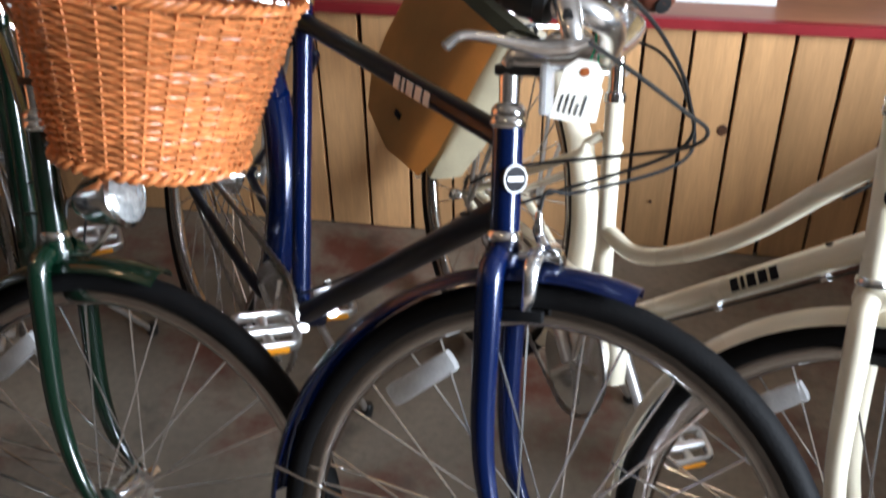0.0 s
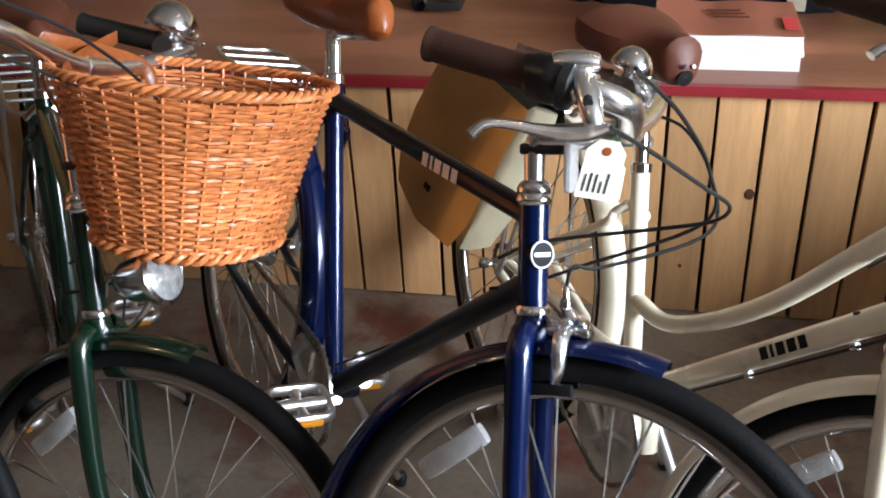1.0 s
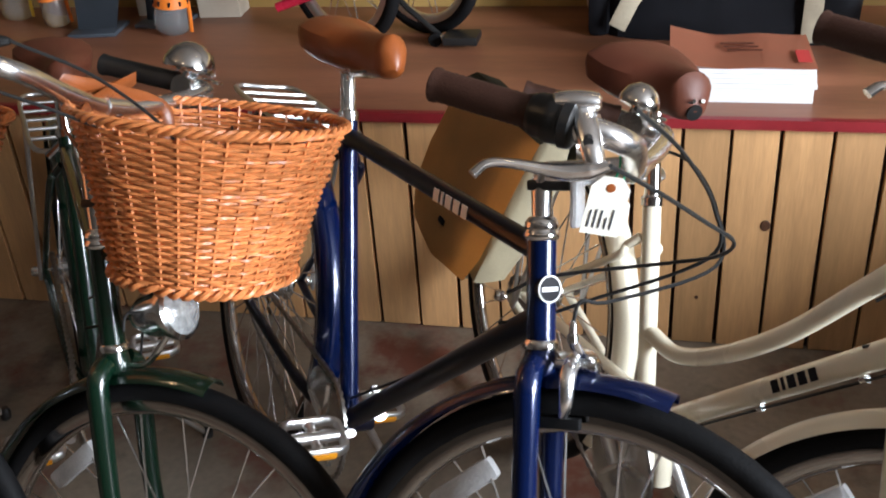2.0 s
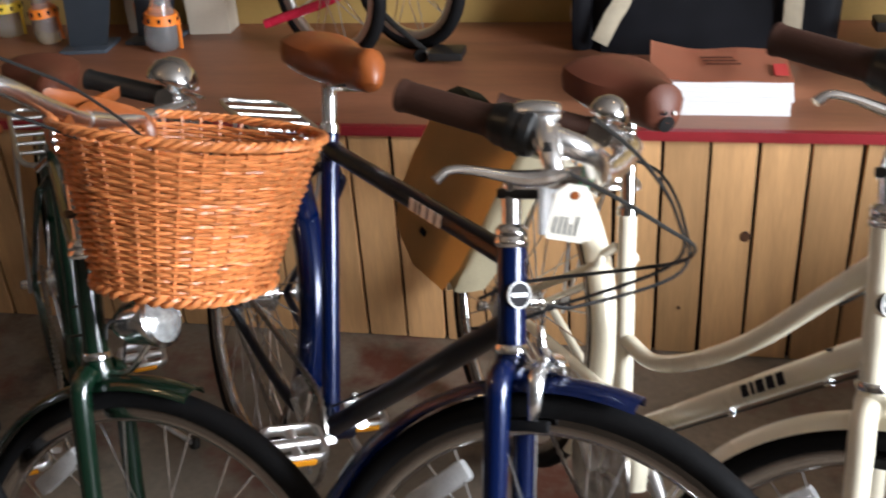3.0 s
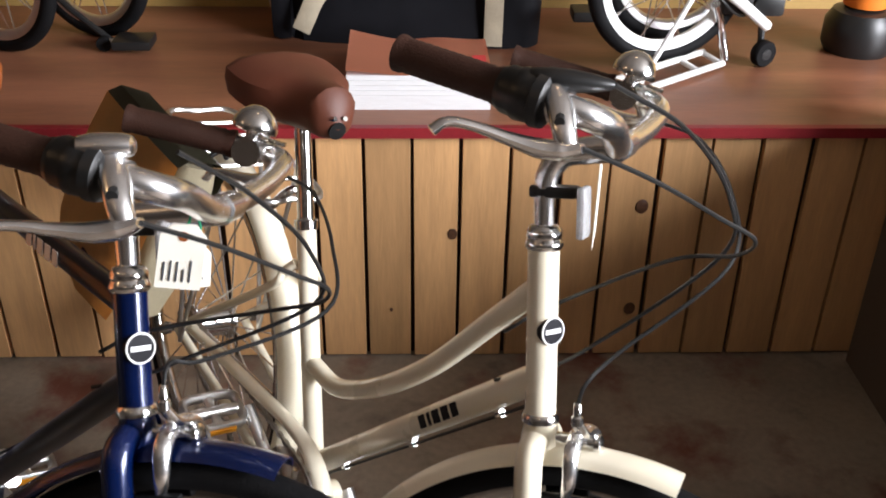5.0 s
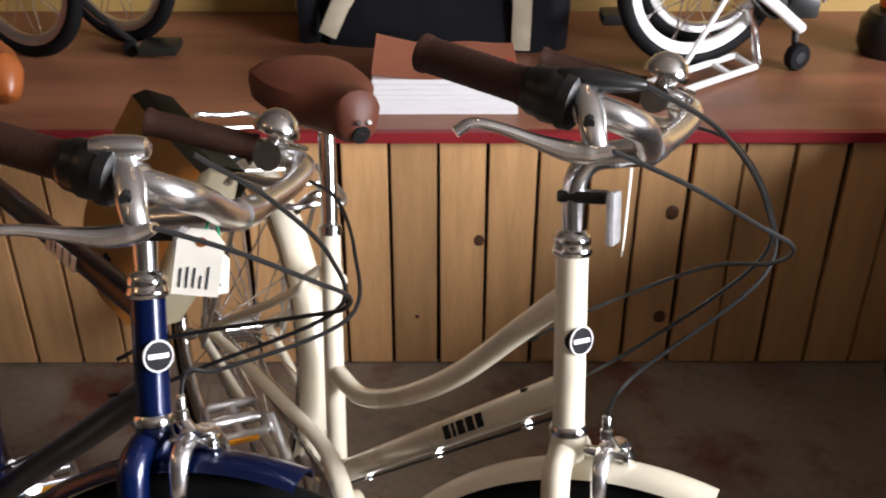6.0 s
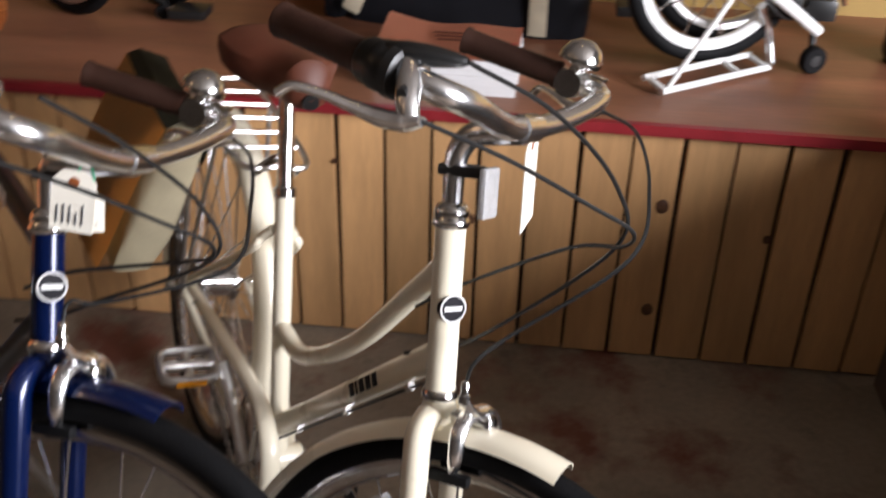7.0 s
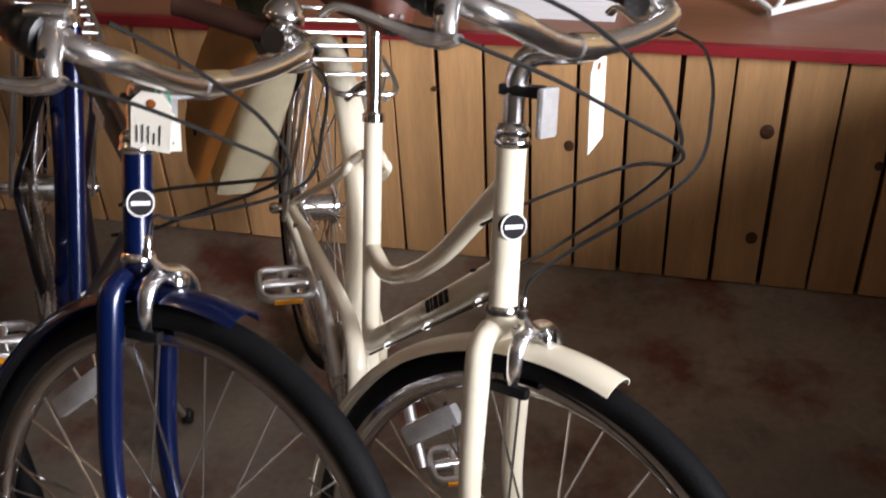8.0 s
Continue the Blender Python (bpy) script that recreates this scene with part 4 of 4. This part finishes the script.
def black_bag():
    root = thing("travel_bag", pose(0.53, 2.96, DECK_Z, 0, 0, -6), "large black nylon bag with beige webbing straps", "bag")
    bm = bmesh.new()
    rnd = random.Random(5)
    rows = []
    for k in range(10):
        t = k / 9
        z = 0.42 * t
        hw = 0.305 + 0.012 * math.sin(3.14 * t) - 0.02 * t
        hd = 0.10 * (1 - 0.35 * t) + 0.01 * math.sin(5 * t)
        line = []
        for j in range(36):
            a = 6.2832 * j / 36
            c, s = math.cos(a), math.sin(a)
            line.append(bm.verts.new((hw * math.copysign(abs(c) ** 0.3, c), hd * math.copysign(abs(s) ** 0.45, s) + rnd.uniform(-0.004, 0.004), z)))
        rows.append(line)
    for a, b in zip(rows, rows[1:]):
        for j in range(36):
            bm.faces.new((a[j], a[(j + 1) % 36], b[(j + 1) % 36], b[j]))
    bm.faces.new(rows[0][::-1])
    bm.faces.new(rows[-1])
    part("body", bm, BAGBLK, root)
    part("strap", tube([V(0.195, -0.112, 0.01), V(0.195, -0.118, 0.15), V(0.19, -0.108, 0.40)], 0.022, 8, 5, flat=0.1), STRAP, root, "beige webbing strap")
    part("strap", tube([V(-0.265, -0.125, 0.035), V(-0.235, -0.128, 0.10), V(-0.20, -0.122, 0.18), V(-0.19, -0.11, 0.40)], 0.022, 8, 5, flat=0.1), STRAP, root, "beige webbing strap")
    part("side_loop", tube([V(-0.315, -0.05, 0.03), V(-0.345, -0.075, 0.08), V(-0.33, -0.09, 0.15), V(-0.29, -0.10, 0.20)], 0.0045, 8, 6), STRAP, root, "thin pale piping loop")
    part("side_pocket", boxed((-0.345, -0.10, 0.0), (-0.29, 0.06, 0.16), 0.02), BAGBLK, root)


black_bag()


def small_wheel(root, m, R=0.20, tyre=0.018, rim=ALLOY, label="small spoked wheel"):
    return wheel(label, root, m, R, spokes=20, tyre=tyre, rim=rim)


def folding_red():
    root = thing("folding_bicycle", pose(-0.38, 2.80, DECK_Z, 0, 0, 0), "folded red bicycle with small wheels standing on the platform", "bicycle")
    small_wheel(root, pose(-0.06, 0.02, 0.20, 0, 0, -28))
    small_wheel(root, pose(0.125, 0.13, 0.20, 0, 0, -30))
    part("main_tube", tube([V(-0.24, 0.08, 0.24), V(-0.02, 0.10, 0.31), V(0.10, 0.12, 0.40), V(0.12, 0.14, 0.62)], 0.018, 12, 6), REDPAINT, root, "red frame tube")
    part("lower_tube", tube([V(-0.26, 0.06, 0.09), V(-0.05, 0.08, 0.16), V(0.06, 0.10, 0.25)], 0.013, 12, 6), REDPAINT, root, "red frame tube")
    part("rear_stay", tube([V(-0.07, 0.07, 0.20), V(-0.14, 0.09, 0.30), V(-0.12, 0.1, 0.5)], 0.011, 10, 5), REDPAINT, root)
    part("chainring", turned([(0.03, -0.002), (0.07, -0.002), (0.07, 0.002), (0.03, 0.002)], pose(-0.03, 0.09, 0.22, 80, 0, -28), 28), PLASTIC, root)
    part("crank", tube([V(-0.03, 0.08, 0.22), V(0.10, 0.05, 0.09), V(0.19, 0.03, 0.02)], 0.008, 8), PLASTIC, root)
    pd = part("pedal", boxed((0.20, -0.02, 0.012), (0.29, 0.06, 0.034), 0.006), PLASTIC, root, "black folding pedal")
    part("pedal_pin", tube([V(0.17, 0.02, 0.022), V(0.21, 0.02, 0.022)], 0.009, 8), CHROME, pd)
    part("roller", turned([(0.016, -0.012), (0.018, -0.008), (0.018, 0.008), (0.016, 0.012)], pose(0.175, 0.02, 0.018, 90, 0, 0), 14), RUBBER, root)
    part("seat_tube", tube([V(-0.10, 0.1, 0.2), V(-0.13, 0.12, 0.65)], 0.016, 12), REDPAINT, root)


def folding_white():
    root = thing("folding_bicycle", pose(1.09, 2.70, DECK_Z, 0, 0, 0), "folded white bicycle with small wheels resting on its carrier", "bicycle")
    small_wheel(root, pose(-0.005, 0.0, 0.215, 0, 0, 14), 0.195, rim=WHITEP)
    small_wheel(root, pose(0.05, 0.15, 0.215, 0, 0, 14), 0.195)
    L, Rr = V(-0.105, -0.185, 0.014), V(0.145, 0.005, 0.014)
    off = V(-0.035, 0.045, 0.0)
    part("carrier_rail", tube([L, L + (Rr - L) * 0.5, Rr], 0.008, 10), WHITEP, root, "white carrier tube")
    part("carrier_rail", tube([L + off + V(0, 0, 0.012), Rr + off + V(0, 0, 0.012)], 0.008, 10), WHITEP, root, "white carrier tube")
    for k in (0.03, 0.72, 0.98):
        part("carrier_bar", tube([L + (Rr - L) * k, L + off + (Rr - L) * k + V(0, 0, 0.012)], 0.007, 8), WHITEP, root)
    part("strut", tube([L + V(0.01, 0.01, 0.0), V(0.05, -0.09, 0.245)], 0.006, 10), WHITEP, root, "thin white strut")
    part("strut", tube([V(0.15, 0.01, 0.02), V(0.13, 0.02, 0.10), V(0.10, -0.02, 0.16)], 0.010, 10, 5), CHROME, root)
    part("main_tube", tube([V(0.04, -0.09, 0.25), V(0.16, -0.03, 0.16), V(0.24, 0.03, 0.095)], 0.013, 12), WHITEP, root, "white frame tube")
    part("seat_tube", tube([V(0.16, 0.02, 0.16), V(0.22, 0.06, 0.40), V(0.25, 0.08, 0.6)], 0.016, 12), WHITEP, root)
    part("hinge", boxed((0.12, -0.01, 0.13), (0.19, 0.05, 0.19), 0.012), PLASTIC, root, "black hinge clamp")
    part("hinge", boxed((0.20, 0.01, 0.12), (0.27, 0.07, 0.17), 0.012), PLASTIC, root, "black hinge clamp")
    part("lever", tube([V(0.22, 0.02, 0.16), V(0.27, 0.04, 0.20), V(0.29, 0.05, 0.15)], 0.006, 8, 5), CHROME, root)
    part("cable", tube([V(0.0, -0.02, 0.30), V(0.10, -0.05, 0.18), V(0.18, 0.0, 0.13), V(0.24, 0.04, 0.22)], 0.003, 6, 6), CABLE, root)
    part("chainring", turned([(0.02, -0.002), (0.055, -0.002), (0.055, 0.002), (0.02, 0.002)], pose(0.06, 0.07, 0.20, 85, 0, 14), 28), PLASTIC, root)
    c = part("caster", turned([(0.012, -0.012), (0.028, -0.012), (0.031, -0.008), (0.031, 0.008), (0.028, 0.012), (0.012, 0.012)], pose(0.242, 0.025, 0.031, 90, 0, 25), 22), RUBBER, root, "small black roller wheel")
    part("hub", turned([(0.004, -0.014), (0.013, -0.0135), (0.013, 0.0135), (0.004, 0.014)], pose(0.242, 0.025, 0.031, 90, 0, 25), 16), PLASTIC, c)
    part("caster_arm", tube([V(0.242, 0.045, 0.031), V(0.235, 0.05, 0.10)], 0.008, 8), PLASTIC, root)
    part("pedal", boxed((-0.20, 0.06, 0.09), (-0.12, 0.13, 0.115), 0.006), PLASTIC, root, "black folding pedal")


folding_red()
folding_white()


def jar(x, y, colour, tilt, label, r=0.048, h=0.16):
    root = thing("strapped_bottle", pose(x, y, DECK_Z + 0.002, 0, 0, 0), label, "bottle")
    m = Matrix.Rotation(radians(tilt), 4, "Y")
    part("bottle", turned([(0.004, 0.002), (r * 0.7, 0.0), (r * 0.95, 0.012), (r, 0.035), (r * 0.96, 0.07), (r * 0.72, 0.11), (r * 0.5, 0.14), (r * 0.45, h), (r * 0.45, h + 0.05), (0.004, h + 0.052)], m, 24), GLASS, root, "clear bottle")
    s = part("strap", turned([(r * 0.93, 0.078), (r * 1.03, 0.078), (r * 0.90, 0.105), (r * 0.82, 0.105)], m, 24), colour, root, "punched strap round the bottle")
    for i in range(10):
        a = 6.2832 * i / 10
        part("hole", boxed((-0.003, -0.003, -0.006), (0.003, 0.003, 0.006), 0.001, m @ Matrix.Translation((r * 0.965 * math.cos(a), r * 0.965 * math.sin(a), 0.0915))), INK, s)
    part("tail", tube([m @ V(r, 0, 0.09), m @ V(r * 1.15, -0.01, 0.05), m @ V(r * 1.2, -0.012, 0.01)], 0.006, 6, 4, flat=0.25), colour, s)


jar(-1.56, 3.06, YELLOW, 4, "clear bottle with a punched yellow strap")
jar(-1.38, 2.99, ORANGE, -3, "clear bottle with a punched orange strap", 0.042)
jar(-0.985, 2.925, ORANGE, 6, "clear bottle with an orange strap and loose tail", 0.05)


def slate_stand(x, y, rz):
    root = thing("display_stand", pose(x, y, DECK_Z, 0, 0, rz), "curved slate-grey plastic display stand", "display stand")
    bm = bmesh.new()
    for i in range(9):
        t = i / 8
        c = V(0.03 * math.sin(3 * t), 0.05 * t * t, 0.45 * t)
        w = 0.055 + 0.02 * math.sin(2.5 * t)
        for s in (-1, 1):
            bm.verts.new(c + V(s * w, 0, 0))
    bm.verts.ensure_lookup_table()
    for i in range(8):
        bm.faces.new((bm.verts[2 * i], bm.verts[2 * i + 1], bm.verts[2 * i + 3], bm.verts[2 * i + 2]))
    bmesh.ops.solidify(bm, geom=list(bm.faces), thickness=0.02)
    part("panel", bm, SLATE, root)
    part("foot", boxed((-0.07, -0.05, 0.0), (0.07, 0.08, 0.012), 0.005), SLATE, root)


slate_stand(-1.22, 2.92, 8)
slate_stand(-1.05, 3.00, -6)


def carton(x, y, rz, w, d, h, label, marks):
    root = thing("carton", pose(x, y, DECK_Z, 0, 0, rz), label, "box")
    b = part("box", boxed((0, 0, 0), (w, d, h), 0.002), CARD, root)
    for x0, z0, x1, z1, c in marks:
        part("print_bar", boxed((x0, -0.0012, z0), (x1, 0.001, z1)), c, b, smooth=False)


carton(-0.965, 3.06, 4, 0.125, 0.09, 0.30, "pale carton with small dark print", [(0.045, 0.105, 0.052, 0.135, INK), (0.062, 0.105, 0.075, 0.135, INK), (0.088, 0.105, 0.094, 0.135, INK)])
carton(-1.17, 3.08, 0, 0.11, 0.07, 0.30, "pale carton with dark and orange print", [(0.02, 0.11, 0.045, 0.135, INK), (0.055, 0.105, 0.085, 0.135, INK), (0.03, 0.02, 0.05, 0.09, ORANGE)])


def pump():
    root = thing("floor_pump", pose(1.60, 2.84, DECK_Z, 0, 0, 0), "black floor pump with an orange body", "pump")
    part("base", turned([(0.02, 0.0), (0.075, 0.0), (0.085, 0.02), (0.085, 0.075), (0.07, 0.10), (0.035, 0.112)], None, 28), PLASTIC, root)
    part("barrel", turned([(0.05, 0.112), (0.052, 0.118), (0.052, 0.30), (0.04, 0.31)], None, 24), ORANGE, root, "orange body")


pump()


# ---------------------------------------------------------------- boards of the riser (last: many pieces)
def boards():
    rnd = random.Random(4)
    first = 0.618
    meshes = []
    for k in range(5):
        bm = boxed((-0.0463, 0.0, 0.004), (0.0463, 0.018, DECK_Z - 0.024), 0.0015)
        o = link("board", bm, WOOD, riser, smooth=False)
        meshes.append(o)
    for i in range(-30, 31):
        o = meshes[i % 5]
        pitch = 0.1042 if i >= 0 else 0.1009
        x = first + pitch * (i + 0.5) + rnd.uniform(-0.0015, 0.0015)
        if -30 <= i < -25:
            b = meshes[i + 30]
        else:
            b = twin("board", o, riser)
        b.matrix_basis = Matrix.Translation((x, WALL_Y + rnd.uniform(0, 0.003), 0)) @ Matrix.Rotation(rnd.uniform(-0.006, 0.006), 4, "Y") @ Matrix.Diagonal((pitch / 0.1009, 1, 1, 1))


boards()
for x, z, r in ((0.603, 0.324, 0.011), (1.007, 0.129, 0.013), (1.005, 0.390, 0.014), (0.31, 0.44, 0.005), (-0.12, 0.27, 0.008), (1.23, 0.33, 0.009), (0.47, 0.13, 0.004)):
    link("knot", turned([(r, -0.001), (r * 0.9, 0.0004), (0.0005, 0.0006)], pose(x, WALL_Y - 0.0006, z, 90, 0, 0) @ Matrix.Diagonal((1, 1.25, 1, 1)), 14), KNOT, riser)
